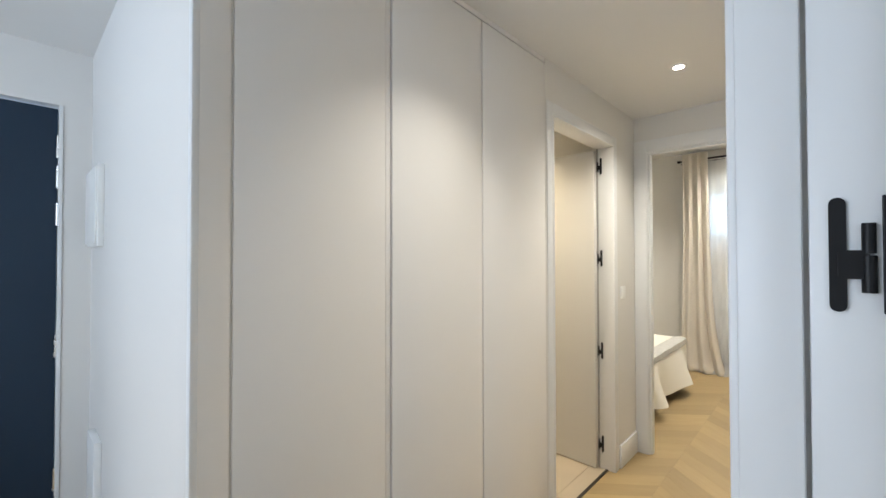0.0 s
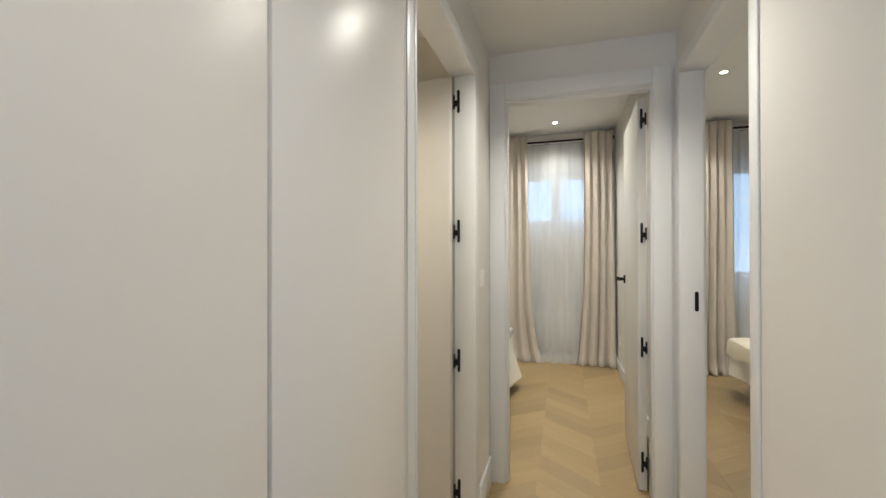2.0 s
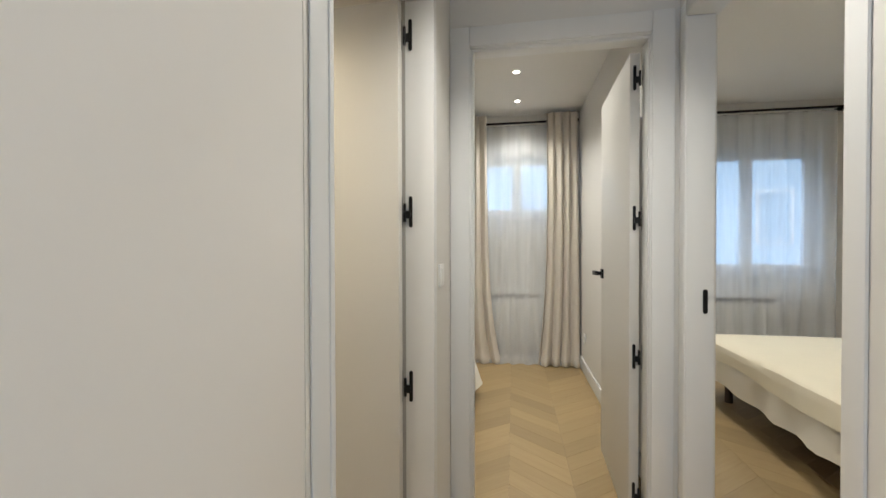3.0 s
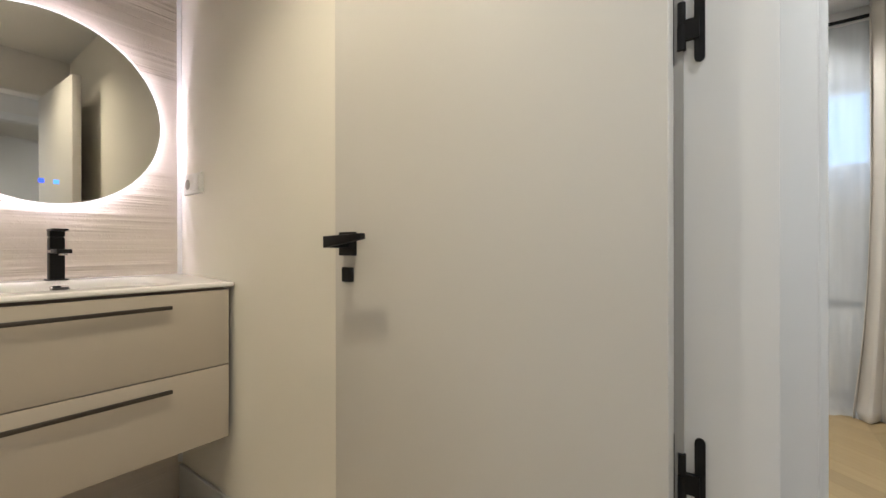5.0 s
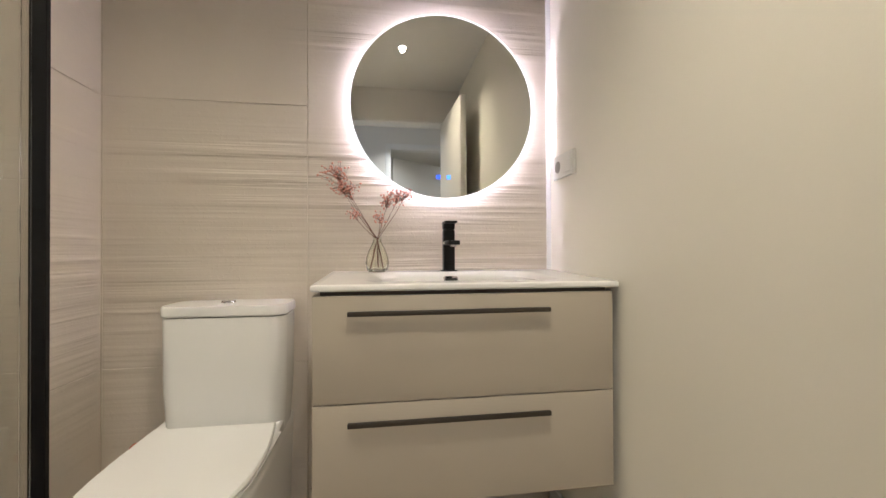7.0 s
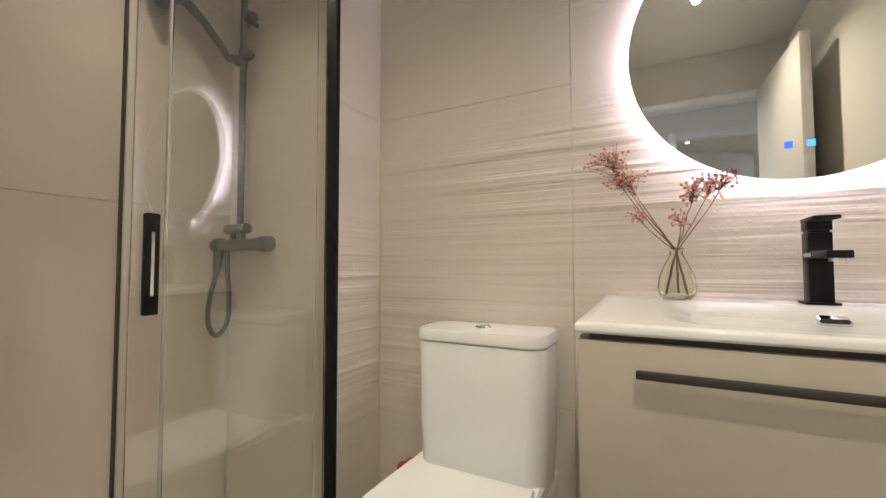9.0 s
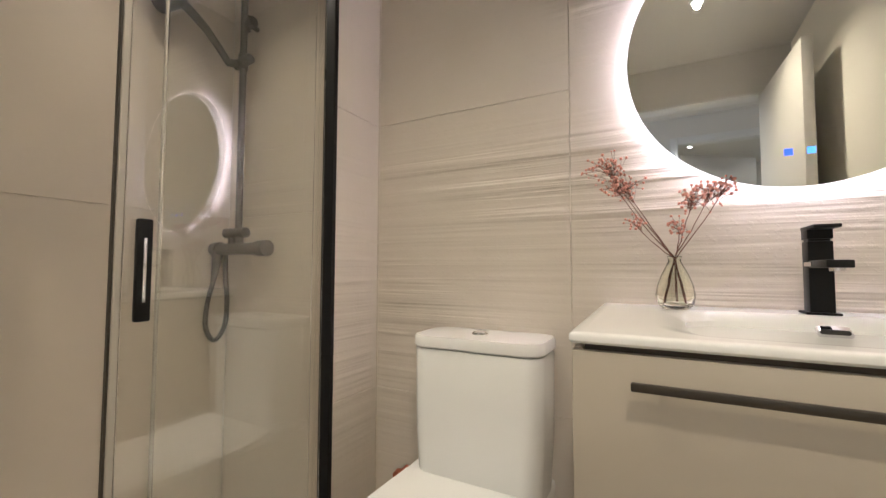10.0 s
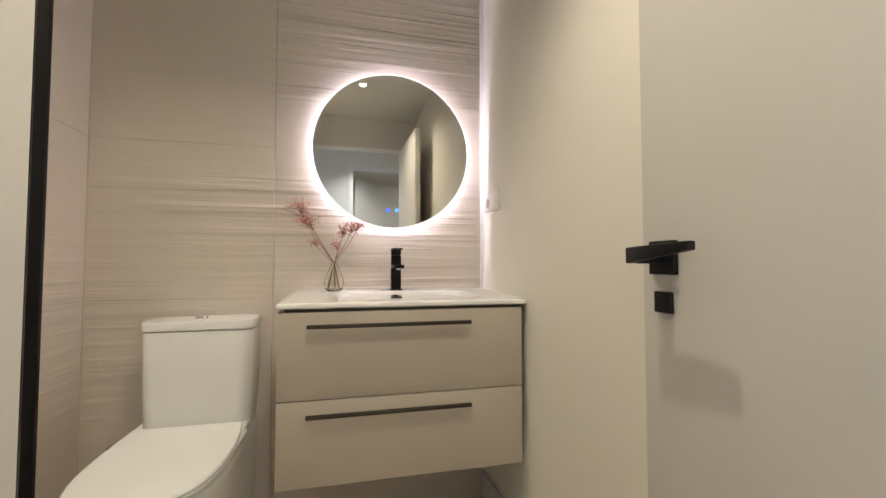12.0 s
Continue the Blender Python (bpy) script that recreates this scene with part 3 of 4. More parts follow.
def plank_mesh(w, slope, h, flip):
    """One chevron plank, a parallelogram with eased edges; grain along its length."""
    g, t, e = 0.0003, 0.010, 0.0006
    k = -slope if flip else slope
    pts = [(0, 0), (w, w * k), (w, w * k + h), (0, h)]
    if flip:
        pts = [(x, y + w * slope) for x, y in pts]
    c = Vector((sum(p[0] for p in pts) / 4, sum(p[1] for p in pts) / 4))

    def shrink(d):
        out = []
        for p in pts:
            v = Vector(p) - c
            out.append(c + Vector((v.x * (1 - 2 * d / w), v.y - math.copysign(d, (v.y - k * v.x)))) + Vector((0, -k * v.x * 2 * d / w)))
        return out
    lo, hi, top = shrink(g), shrink(g), shrink(g + e)
    bm = bmesh.new()
    rings = [[bm.verts.new((p.x, p.y, z)) for p in ring] for ring, z in ((lo, -t), (hi, -e), (top, 0.0))]
    for a, b in zip(rings, rings[1:]):
        for i in range(4):
            bm.faces.new((a[i], a[(i + 1) % 4], b[(i + 1) % 4], b[i]))
    bm.faces.new(rings[2])
    bmesh.ops.recalc_face_normals(bm, faces=bm.faces)
    uv = bm.loops.layers.uv.new("grain")
    d = Vector((1, k)).normalized()
    for f in bm.faces:
        for lp in f.loops:
            v = Vector((lp.vert.co.x, lp.vert.co.y))
            lp[uv].uv = (v.dot(d), v.dot(Vector((-d.y, d.x))))
    me = bpy.data.meshes.new("plank")
    bm.to_mesh(me)
    bm.free()
    me.materials.append(OAK)
    return me


CW, CS, CH = 0.325, math.tan(radians(39)), 0.145


def chevron(x0, x1, y0, y1, keep):
    """Planks over a rectangle; cut to it by the walls that stand on them. keep(x, y): whether a plank is a part of its own."""
    meshes = (plank_mesh(CW, CS, CH, False), plank_mesh(CW, CS, CH, True))
    floor = new("floor")
    tagged(floor, kind="structure")
    rest = bmesh.new()
    ruv = rest.loops.layers.uv.new("grain")
    col = 0
    x = x0
    while x < x1 - 1e-6:
        y = y0 - CW * CS
        while y < y1:
            if x + CW / 2 < -1.72 and y < 5.9:
                y += CH
                continue
            if keep(x + CW / 2, y + CW * CS / 2):
                ob = new("plank", meshes[col % 2])
                ob.parent = floor
                ob.location = (x, y, 0)
            else:
                tmp = bmesh.new()
                tmp.from_mesh(meshes[col % 2])
                bmesh.ops.translate(tmp, verts=tmp.verts, vec=(x, y, 0))
                tuv = tmp.loops.layers.uv["grain"]
                vm = {v: rest.verts.new(v.co) for v in tmp.verts}
                for f in tmp.faces:
                    nf = rest.faces.new([vm[v] for v in f.verts])
                    for a, b in zip(nf.loops, f.loops):
                        a[ruv].uv = b[tuv].uv
                tmp.free()
            y += CH
        x += CW
        col += 1
    for co, no in (((0, y0 + 0.07, 0), (0, -1, 0)), ((0, 8.92, 0), (0, 1, 0)), ((-2.59, 0, 0), (-1, 0, 0)), ((4.39, 0, 0), (1, 0, 0))):
        bmesh.ops.bisect_plane(rest, geom=rest.verts[:] + rest.edges[:] + rest.faces[:], plane_co=co, plane_no=no, clear_outer=True)
    me = bpy.data.meshes.new("far_planks")
    rest.to_mesh(me)
    rest.free()
    me.materials.append(OAK)
    ob = new("far_planks", me)
    ob.parent = floor
    tagged(ob, kind="stuff")
    return floor


# ---- lamps in the ceilings ----
def downlight(x, y, z):
    d = thing("downlight", "small round white recessed ceiling downlight, lit, seen or added as fill", "ceiling light", (x, y, z), group="recessed downlights")
    part("trim_ring", bm_lathe([(0.0235, -0.001), (0.025, -0.006), (0.035, -0.006), (0.038, -0.003), (0.038, 0.0)], 36), TRIM, d, smooth=True)
    part("lamp_face", bm_lathe([(0.0, -0.0085), (0.010, -0.0080), (0.018, -0.0062), (0.0225, -0.0025)], 32), LED, d, smooth=True)


# the added fill lamps get the same housing as the seen ones
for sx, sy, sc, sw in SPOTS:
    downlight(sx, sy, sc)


# ---- bathroom ----
def tiled_wall(name, axis, face, a0, a1, rows, material, depth=0.012):
    """Large tiles proud of a grout bed. rows: (z0, z1, joints along the wall)."""
    wall = new(name)
    tagged(wall, kind="structure")
    for z0, z1, joints in rows:
        cuts = [a0, *joints, a1]
        for b0, b1 in zip(cuts, cuts[1:]):
            g = 0.0005
            if axis == "x":
                bm = bm_box(face - depth, face, b0 + g, b1 - g, z0 + g, z1 - g, 0.0012, 1)
            else:
                bm = bm_box(b0 + g, b1 - g, face - depth, face, z0 + g, z1 - g, 0.0012, 1)
            part("tile", bm, material, wall)
    return wall


J = 4.83
tiled_wall("wall_tiles_basin", "x", BX, SY, J, [(0, 0.635, ()), (0.635, 1.52, ()), (1.52, BATH_C, ())], TILE)
tiled_wall("wall_tiles_basin_end", "x", BX, J, BN, [(0, 0.193, ()), (0.193, 1.963, ()), (1.963, BATH_C, ())], TILE)
tiled_wall("wall_tiles_stub", "y", SY, BX, -1.735, [(0, 0.635, ()), (0.635, 1.52, ()), (1.52, BATH_C, ())], TILE)
tiled_wall("wall_tiles_shower_west", "x", BX, 3.372, 4.145, [(0, 1.245, ()), (1.245, 2.13, ()), (2.13, BATH_C, ())], SMOOTHTILE)
tiled_wall("wall_tiles_shower_south", "y", 3.372, BX, CX, [(0, 1.245, ()), (1.245, 2.13, ()), (2.13, BATH_C, ())], SMOOTHTILE)
solid("trim_tile_edge", bm_loft([[(BX + a, BN - b, z) for a, b in ((0, 0), (0, 0.013), (0.003, 0.013), (0.014, 0.002), (0.014, 0))] for z in (0.15, BATH_C - 0.001)]), TRIM, kind="structure")

bath_floor = new("floor_bath")
tagged(bath_floor, kind="structure")
for i in range(4):
    for j in range(4):
        x0, y0 = BX + 0.6 * i, BN - 0.6 * (j + 1)
        x1, y1 = min(x0 + 0.6, -0.05), y0 + 0.6
        y0 = max(y0, 3.36)
        if x1 - x0 > 0.02 and y1 - y0 > 0.02:
            part("floor_tile", bm_box(x0 + 0.001, x1 - 0.001, y0 + 0.001, y1 - 0.001, -0.009, 0.003, 0.001, 1), FLOORTILE, bath_floor)
slab("threshold_strip", -0.05, -0.035, 4.835, 5.60, -0.01, 0.006, BRONZE)

solid("trim_corner_grout", bm_box(BX, BX + 0.0035, SY, SY + 0.0035, 0.004, BATH_C - 0.001), GROUT, kind="structure")

# vanity unit
VY0, VY1, VF = 4.915, 5.702, -1.483
vu = thing("vanity_unit", "wall-hung taupe two-drawer bathroom vanity with dark bar handles", "vanity", (0, 0, 0))
# dark body and wall-side panel stand for shade under the top and beside the wall
part("body", bm_box(BX + 0.002, VF - 0.022, VY0 + 0.017, VY1 - 0.017, 0.39, 0.9135, 0.002), CABSHADE, vu)
part("side_panel", bm_box(BX + 0.002, VF - 0.021, VY0, VY0 + 0.016, 0.388, 0.906, 0.002), CABINET, vu)
part("side_panel", bm_box(BX + 0.002, VF - 0.021, VY1 - 0.016, VY1, 0.388, 0.906, 0.002), CABSHADE, vu, "side panel by the wall, shade put into its dark colour")
for z0, z1, hz in ((0.644, 0.904, 0.863), (0.388, 0.641, 0.599)):
    dr = part("drawer_front", bm_box(VF - 0.020, VF - 0.001, VY0 + 0.001, VY1 - 0.010, z0, z1, 0.002), CABINET, vu, smooth=True)
    bm = bm_box(VF + 0.012, VF + 0.024, 5.000, 5.508, hz - 0.006, hz + 0.006, 0.0025)
    for y in (5.04, 5.468):
        bm_cyl((VF - 0.002, y, hz - 0.003), (VF + 0.014, y, hz - 0.003), 0.0035, segs=10, bm=bm)
    part("bar_handle", bm, BRONZE, dr, "dark bronze bar handle", smooth=True)

# ceramic basin top
CT0, CT1 = 0.915, 0.944
cx, cy = (BX + 0.001 + VF + 0.004) / 2, 5.3105
w, d = abs(BX + 0.001 - VF - 0.004), 0.799
bx_, by_ = cx + 0.028, cy
loops = [rounded_rect(cx, cy, w - 0.008, d - 0.008, 0.004, CT0), rounded_rect(cx, cy, w, d, 0.008, CT0 + 0.004),
         rounded_rect(cx, cy, w, d, 0.008, CT1 - 0.005), rounded_rect(cx, cy, w - 0.0025, d - 0.0025, 0.008, CT1 - 0.0018),
         rounded_rect(cx, cy, w - 0.008, d - 0.008, 0.007, CT1), rounded_rect(cx, cy, w - 0.04, d - 0.04, 0.007, CT1),
         rounded_rect(bx_, by_, 0.324, 0.556, 0.08, CT1),
         rounded_rect(bx_, by_, 0.310, 0.540, 0.08, CT1), rounded_rect(bx_, by_, 0.290, 0.505, 0.08, CT1 - 0.004),
         rounded_rect(bx_, by_, 0.266, 0.460, 0.08, CT1 - 0.018), rounded_rect(bx_, by_, 0.245, 0.44, 0.06, CT1 - 0.055), rounded_rect(bx_, by_, 0.20, 0.39, 0.05, CT1 - 0.072)]
bm = bm_loft(loops)
for v in bm.verts:  # the top falls slightly to its front edge
    if v.co.z > CT0 + 0.015:
        v.co.z -= 0.013 * max(0.0, (v.co.x - (BX + 0.13)) / 0.33)
bt = solid("washbasin", bm, CERAMIC, "glossy white ceramic basin top on the vanity unit", "basin", smooth=True)
part("overflow_ring", bm_loft([[(-1.752 - o * 0.9, 5.300 + a, 0.922 + b + o * 0.4) for b, a in pill(0.013, 0.048)] for o in (0.010, 0.0, -0.004)]), CHROME, bt, "chrome overflow ring", smooth=True)
part("overflow_slot", bm_loft([[(-1.7465 - o * 0.9, 5.300 + a, 0.9235 + b + o * 0.4) for b, a in pill(0.0075, 0.040)] for o in (0.002, 0.0)]), GAP, bt)
part("waste_cover", bm_lathe([(0.0, 0.006), (0.030, 0.005), (0.033, 0.0)], 32, centre=(bx_ - 0.03, by_, CT1 - 0.079)), CHROME, bt, "chrome waste cover", smooth=True)

# tap
tp = thing("basin_tap", "square matt black single-lever basin mixer tap", "tap", (-1.868, 5.312, CT1 - 0.0015))
part("base", bm_box(-0.026, 0.026, -0.026, 0.026, 0.0, 0.006, 0.001), BLACK, tp)
part("body", bm_box(-0.019, 0.019, -0.019, 0.019, 0.005, 0.143, 0.002), BLACK, tp, smooth=True)
part("neck", bm_box(-0.017, 0.013, -0.0165, 0.0165, 0.142, 0.148, 0.001), BLACK, tp)
bm = bm_box(-0.020, 0.019, -0.0195, 0.0195, 0.147, 0.166, 0.002)
bm_box(-0.021, 0.062, -0.020, 0.020, 0.165, 0.172, 0.0015, bm=bm)
part("lever", bm, BLACK, tp, smooth=True)
sp = part("spout", bm_box(0.018, 0.115, -0.0185, 0.0185, 0.091, 0.105, 0.002), BLACK, tp, smooth=True)
part("aerator", bm_cyl((0.098, 0, 0.085), (0.098, 0, 0.092), 0.011, segs=20), CHROME, sp, "chrome aerator", smooth=True)
part("side_trim", bm_box(-0.004, 0.040, -0.0203, -0.0187, 0.094, 0.102), CHROME, sp, "chrome edge strip")

# vase and dried sprigs
VXP, VYP = -1.845, 5.068
outer = [(0.0, 0.0), (0.026, 0.001), (0.035, 0.010), (0.0385, 0.030), (0.036, 0.050), (0.028, 0.072), (0.018, 0.092), (0.0125, 0.104), (0.0135, 0.112), (0.0155, 0.115)]
inner = [(0.0140, 0.114), (0.0110, 0.104), (0.016, 0.092), (0.026, 0.072), (0.0335, 0.050), (0.0355, 0.030), (0.031, 0.013), (0.0, 0.009)]
bm = bm_lathe(outer + inner, 40, centre=(0, 0, 0))
bmesh.ops.remove_doubles(bm, verts=bm.verts, dist=0.0004)
vs = solid("glass_vase", bm, VASE, "small teardrop vase of pale olive-green glass on the basin top", "vase", smooth=True)
vs.location = (VXP, VYP, CT1 - 0.0005)

rnd = random.Random(7)
fl = thing("dried_sprigs", "dried dusty-pink flower sprigs standing in the glass vase", "dried flowers", (VXP, VYP, CT1 + 0.012))


def bend(p0, p1, sag, n=9):
    p0, p1 = Vector(p0), Vector(p1)
    return [p0.lerp(p1, i / n) + Vector((0, 0, 1)) * sag * math.sin(math.pi * i / n) + Vector((rnd.uniform(-1, 1), rnd.uniform(-1, 1), 0)) * 0.0015 for i in range(n + 1)]


TIPS = [((0.0, -0.135, 0.315), 26, 0.030), ((0.012, -0.098, 0.262), 22, 0.026), ((-0.01, 0.075, 0.245), 20, 0.026), ((0.015, 0.035, 0.225), 20, 0.026), ((0.0, -0.078, 0.178), 9, 0.018), ((0.01, 0.012, 0.165), 10, 0.018), ((-0.012, -0.125, 0.275), 16, 0.022), ((0.0, 0.098, 0.252), 10, 0.018)]
ROOTS = ((0.010, 0.020, 0.0), (-0.012, 0.004, 0.002), (0.008, -0.022, 0.0))
for k, (tip, count, spread) in enumerate(TIPS):
    root = Vector(ROOTS[k % 3])
    neck = Vector((0.002 * (k % 3 - 1), 0.003 * (k % 2) - 0.001, 0.098))
    line = bend(root, neck, 0, 5)[:-1] + bend(neck, tip, -0.006, 9)
    part("stem", bm_tube(line, [0.0016 - 0.0009 * i / len(line) for i in range(len(line))], 6), TWIG, fl, smooth=True)
    bm = bmesh.new()
    tw = bmesh.new()
    for j in range(int(count * 2.6)):
        q = Vector(tip) + Vector((rnd.gauss(0, spread * 0.55), rnd.gauss(0, spread * 0.68), rnd.gauss(0, spread * 0.55)))
        base = Vector(line[-1]).lerp(Vector(line[-3]), rnd.random())
        bm_tube([base, base.lerp(q, 0.5) + Vector((0, 0, 0.003)), q], 0.00045, 4, tw)
        bmesh.ops.create_icosphere(bm, subdivisions=1, radius=rnd.uniform(0.0022, 0.0042), matrix=Matrix.Translation(q))
    tagged(part("twig", tw, TWIG, fl), kind="stuff")
    tagged(part("blossom", bm, BLOSSOM, fl, "tiny dusty-pink dried blossoms", smooth=True), kind="stuff")

# mirror with its light
MY, MZ, MR = 5.303, 1.529, 0.330
mr = thing("backlit_mirror", "round backlit wall mirror with a glowing white rim", "mirror", (BX, MY, MZ))
ROT = Matrix.Rotation(radians(90), 4, "Y")


def disc_x(profile, segs=96):
    bm = bm_lathe(profile, segs)
    bmesh.ops.transform(bm, matrix=ROT, verts=bm.verts)
    return bm


bm = disc_x([(0.0, 0.0), (MR - 0.0035, 0.0)])
bmesh.ops.transform(bm, matrix=Matrix.Translation((0.0352, 0, 0)), verts=bm.verts)
part("mirror_glass", bm, MIRROR, mr)
part("back_plate", disc_x([(0.0, 0.028), (MR - 0.004, 0.028), (MR - 0.004, 0.0345), (0.0, 0.0345)]), PVC, mr)
part("frosted_rim", disc_x([(MR - 0.0034, 0.0285), (MR, 0.0285), (MR, 0.0350), (MR - 0.0034, 0.0350)]), glow("frosted_rim_light", (1.0, 0.92, 0.86), 2.6), mr, "frosted glowing edge", smooth=True)
part("led_strip", disc_x([(MR - 0.040, 0.006), (MR - 0.040, 0.024), (MR - 0.037, 0.024), (MR - 0.037, 0.006), (MR - 0.040, 0.006)]), HALO, mr, "pinkish white light strip", smooth=True)
part("mount", disc_x([(0.0, 0.001), (MR - 0.045, 0.001), (MR - 0.045, 0.027), (0.0, 0.027)]), PVC, mr)
for y, m_ in ((-0.020, ICON_A), (0.017, ICON_B)):
    part("touch_icon", bm_box(0.0356, 0.0360, y - 0.007, y + 0.007, -0.259, -0.245), m_, mr, "lit blue touch symbol")

# socket pair on the north wall
so = thing("wall_socket", "white double frame with a socket and a switch", "socket", (-1.805, BN, 1.309))
part("frame", bm_box(-0.078, 0.078, -0.013, 0.0, -0.041, 0.041, 0.003), SWITCH, so, smooth=True)
# flat grey disc stands for the shade in the socket's hole
part("socket_well_shade", bm_cyl((-0.038, -0.0135, 0), (-0.038, -0.004, 0), 0.021, segs=28), RADGREY, so, smooth=True)
part("switch_rocker", bm_box(0.012, 0.068, -0.018, -0.006, -0.029, 0.029, 0.002), SWITCH, so, smooth=True)

# toilet
TY = 4.605
wc = thing("toilet", "white close-coupled toilet with the lid down", "toilet", (BX + 0.002, TY, 0))


def dee(x0, x1, half, z, n=10, r=0.05, nose=0.30, sq=2.6):
    """A D outline: square at the wall, a flattened round nose at the front."""
    out = [(x0, -half, z), (x0, half, z)]
    xs = x1 - nose
    for i in range(2 * n + 1):
        a = math.pi / 2 - math.pi * i / (2 * n)
        c, s = math.cos(a), math.sin(a)
        out.append((xs + nose * abs(c) ** (2 / sq), half * math.copysign(abs(s) ** (2 / sq), s), z))
    return [out[0]] + out[1:]


part("bowl", bm_loft([dee(0.0, 0.56, 0.155, 0.0), dee(0.0, 0.575, 0.165, 0.10), dee(0.0, 0.62, 0.172, 0.30), dee(0.0, 0.652, 0.177, 0.43), dee(0.0, 0.656, 0.178, 0.462), dee(0.0, 0.650, 0.174, 0.470)]), CERAMIC, wc, smooth=True)
part("seat_ring", bm_loft([dee(0.198, 0.660, 0.180, 0.472), dee(0.197, 0.664, 0.183, 0.476), dee(0.197, 0.664, 0.183, 0.480), dee(0.199, 0.660, 0.180, 0.482)]), CERAMIC, wc, smooth=True)
bm = bm_loft([dee(0.196, 0.660, 0.179, 0.483), dee(0.194, 0.664, 0.182, 0.486), dee(0.194, 0.664, 0.182, 0.491), dee(0.197, 0.658, 0.178, 0.496)])
for i in range(1, 12):  # the lid sweeps up towards the cistern
    bmesh.ops.bisect_plane(bm, geom=bm.verts[:] + bm.edges[:] + bm.faces[:], plane_co=(0.198 + 0.026 * i, 0, 0), plane_no=(1, 0, 0))
for v in bm.verts:  # and narrows there
    v.co.z += 0.013 * max(0.0, (0.42 - v.co.x) / 0.226) ** 2
    v.co.y *= 1 - 0.09 * max(0.0, (0.36 - v.co.x) / 0.166) ** 1.5
part("lid", bm, CERAMIC, wc, smooth=True)
# ceramic shoulder that rises from the rim to the cistern behind the lid
part("shoulder", bm_loft([[(x, y, z) for y, z in ((-0.177, 0.462), (-0.178, h - 0.008), (-0.172, h), (0.172, h), (0.178, h - 0.008), (0.177, 0.462))] for x, h in ((0.10, 0.501), (0.190, 0.498), (0.220, 0.482), (0.280, 0.4715))]), CERAMIC, wc, smooth=True)
for y in (-0.11, 0.11):
    part("lid_hinge", bm_cyl((0.190, y - 0.02, 0.488), (0.190, y + 0.02, 0.488), 0.009, segs=14), CHROME, wc, smooth=True)
TW = 0.352
part("cistern", bm_loft([rounded_rect(0.093, 0.012, 0.172, TW - 0.02, 0.045, 0.468), rounded_rect(0.093, 0.012, 0.180, TW - 0.004, 0.045, 0.60), rounded_rect(0.093, 0.012, 0.182, TW, 0.045, 0.815), rounded_rect(0.093, 0.012, 0.178, TW - 0.004, 0.045, 0.819)]), CERAMIC, wc, smooth=True)
cl = part("cistern_lid", bm_loft([rounded_rect(0.094, 0.012, 0.182, TW + 0.002, 0.045, 0.822), rounded_rect(0.094, 0.012, 0.188, TW + 0.008, 0.047, 0.826), rounded_rect(0.094, 0.012, 0.188, TW + 0.008, 0.047, 0.846), rounded_rect(0.094, 0.012, 0.180, TW, 0.044, 0.853)]), CERAMIC, wc, smooth=True)
bm = bm_lathe([(0.0, 0.006), (0.018, 0.006), (0.021, 0.003), (0.022, 0.0)], 32, centre=(0.090, 0.0, 0.8535))
bm_box(0.0895, 0.0905, -0.017, 0.017, 0.8592, 0.8600, bm=bm)
part("flush_button", bm, CHROME, cl, "round chrome flush button", smooth=True)
vl = thing("stop_valve", "small copper-coloured water stop valve on tiled wall", "valve", (BX, 4.315, 0.395))
part("body", bm_cyl((0.001, 0, 0), (0.045, 0, 0), 0.010, segs=14), COPPER, vl, smooth=True)
part("knob", bm_cyl((0.045, 0, 0), (0.062, 0, 0), 0.017, 0.014, segs=14), COPPER, vl, smooth=True)

# shower
solid("shower_tray", bm_loft([rounded_rect((BX + CX) / 2, 3.775, CX - BX - 0.004, 0.80, 0.01, 0.003), rounded_rect((BX + CX) / 2, 3.775, CX - BX - 0.004, 0.80, 0.01, 0.035), rounded_rect((BX + CX) / 2, 3.775, CX - BX - 0.07, 0.74, 0.03, 0.035), rounded_rect((BX + CX) / 2, 3.775, CX - BX - 0.09, 0.72, 0.03, 0.022)]), CERAMIC, "low white shower tray behind the glass screen", "shower tray", smooth=True)
sc_ = thing("shower_screen", "sliding clear-glass shower screen with black frame, half open", "shower screen", (0, 0, 0))
part("wall_profile", bm_box(-1.7345, -1.7185, 4.145, 4.191, 0.036, 1.98, 0.002), BLACK, sc_, "black wall profile")
part("wall_profile", bm_box(CX - 0.030, CX - 0.001, 4.145, 4.190, 0.036, 1.98, 0.002), BLACK, sc_, "black wall profile")
part("top_rail", bm_box(-1.718, CX - 0.031, 4.150, 4.186, 1.945, 1.98, 0.002), BLACK, sc_)
part("bottom_rail", bm_box(-1.718, CX - 0.031, 4.150, 4.186, 0.0355, 0.05, 0.002), BLACK, sc_)
fixed = part("fixed_pane", bm_box(-1.718, -1.272, 4.152, 4.158, 0.051, 1.944, 0.001, 1), PANE, sc_)
part("edge_seal", bm_box(-1.2715, -1.267, 4.1505, 4.1595, 0.051, 1.944, 0.002), SEAL, sc_, "pale seal strip")
slide = part("sliding_pane", bm_box(-1.655, -1.198, 4.1755, 4.1815, 0.052, 1.943, 0.001, 1), PANE, sc_)
part("edge_seal", bm_box(-1.1975, -1.184, 4.171, 4.183, 0.052, 1.943, 0.003), SEAL, sc_, "pale seal strip")
part("seal_gasket", bm_box(-1.1838, -1.180, 4.172, 4.182, 0.052, 1.943, 0.001), BRONZE, sc_)
fixed.visible_shadow = False
slide.visible_shadow = False
hb = bm_box(-1.241, -1.2145, 4.182, 4.196, 0.929, 1.121, 0.004)
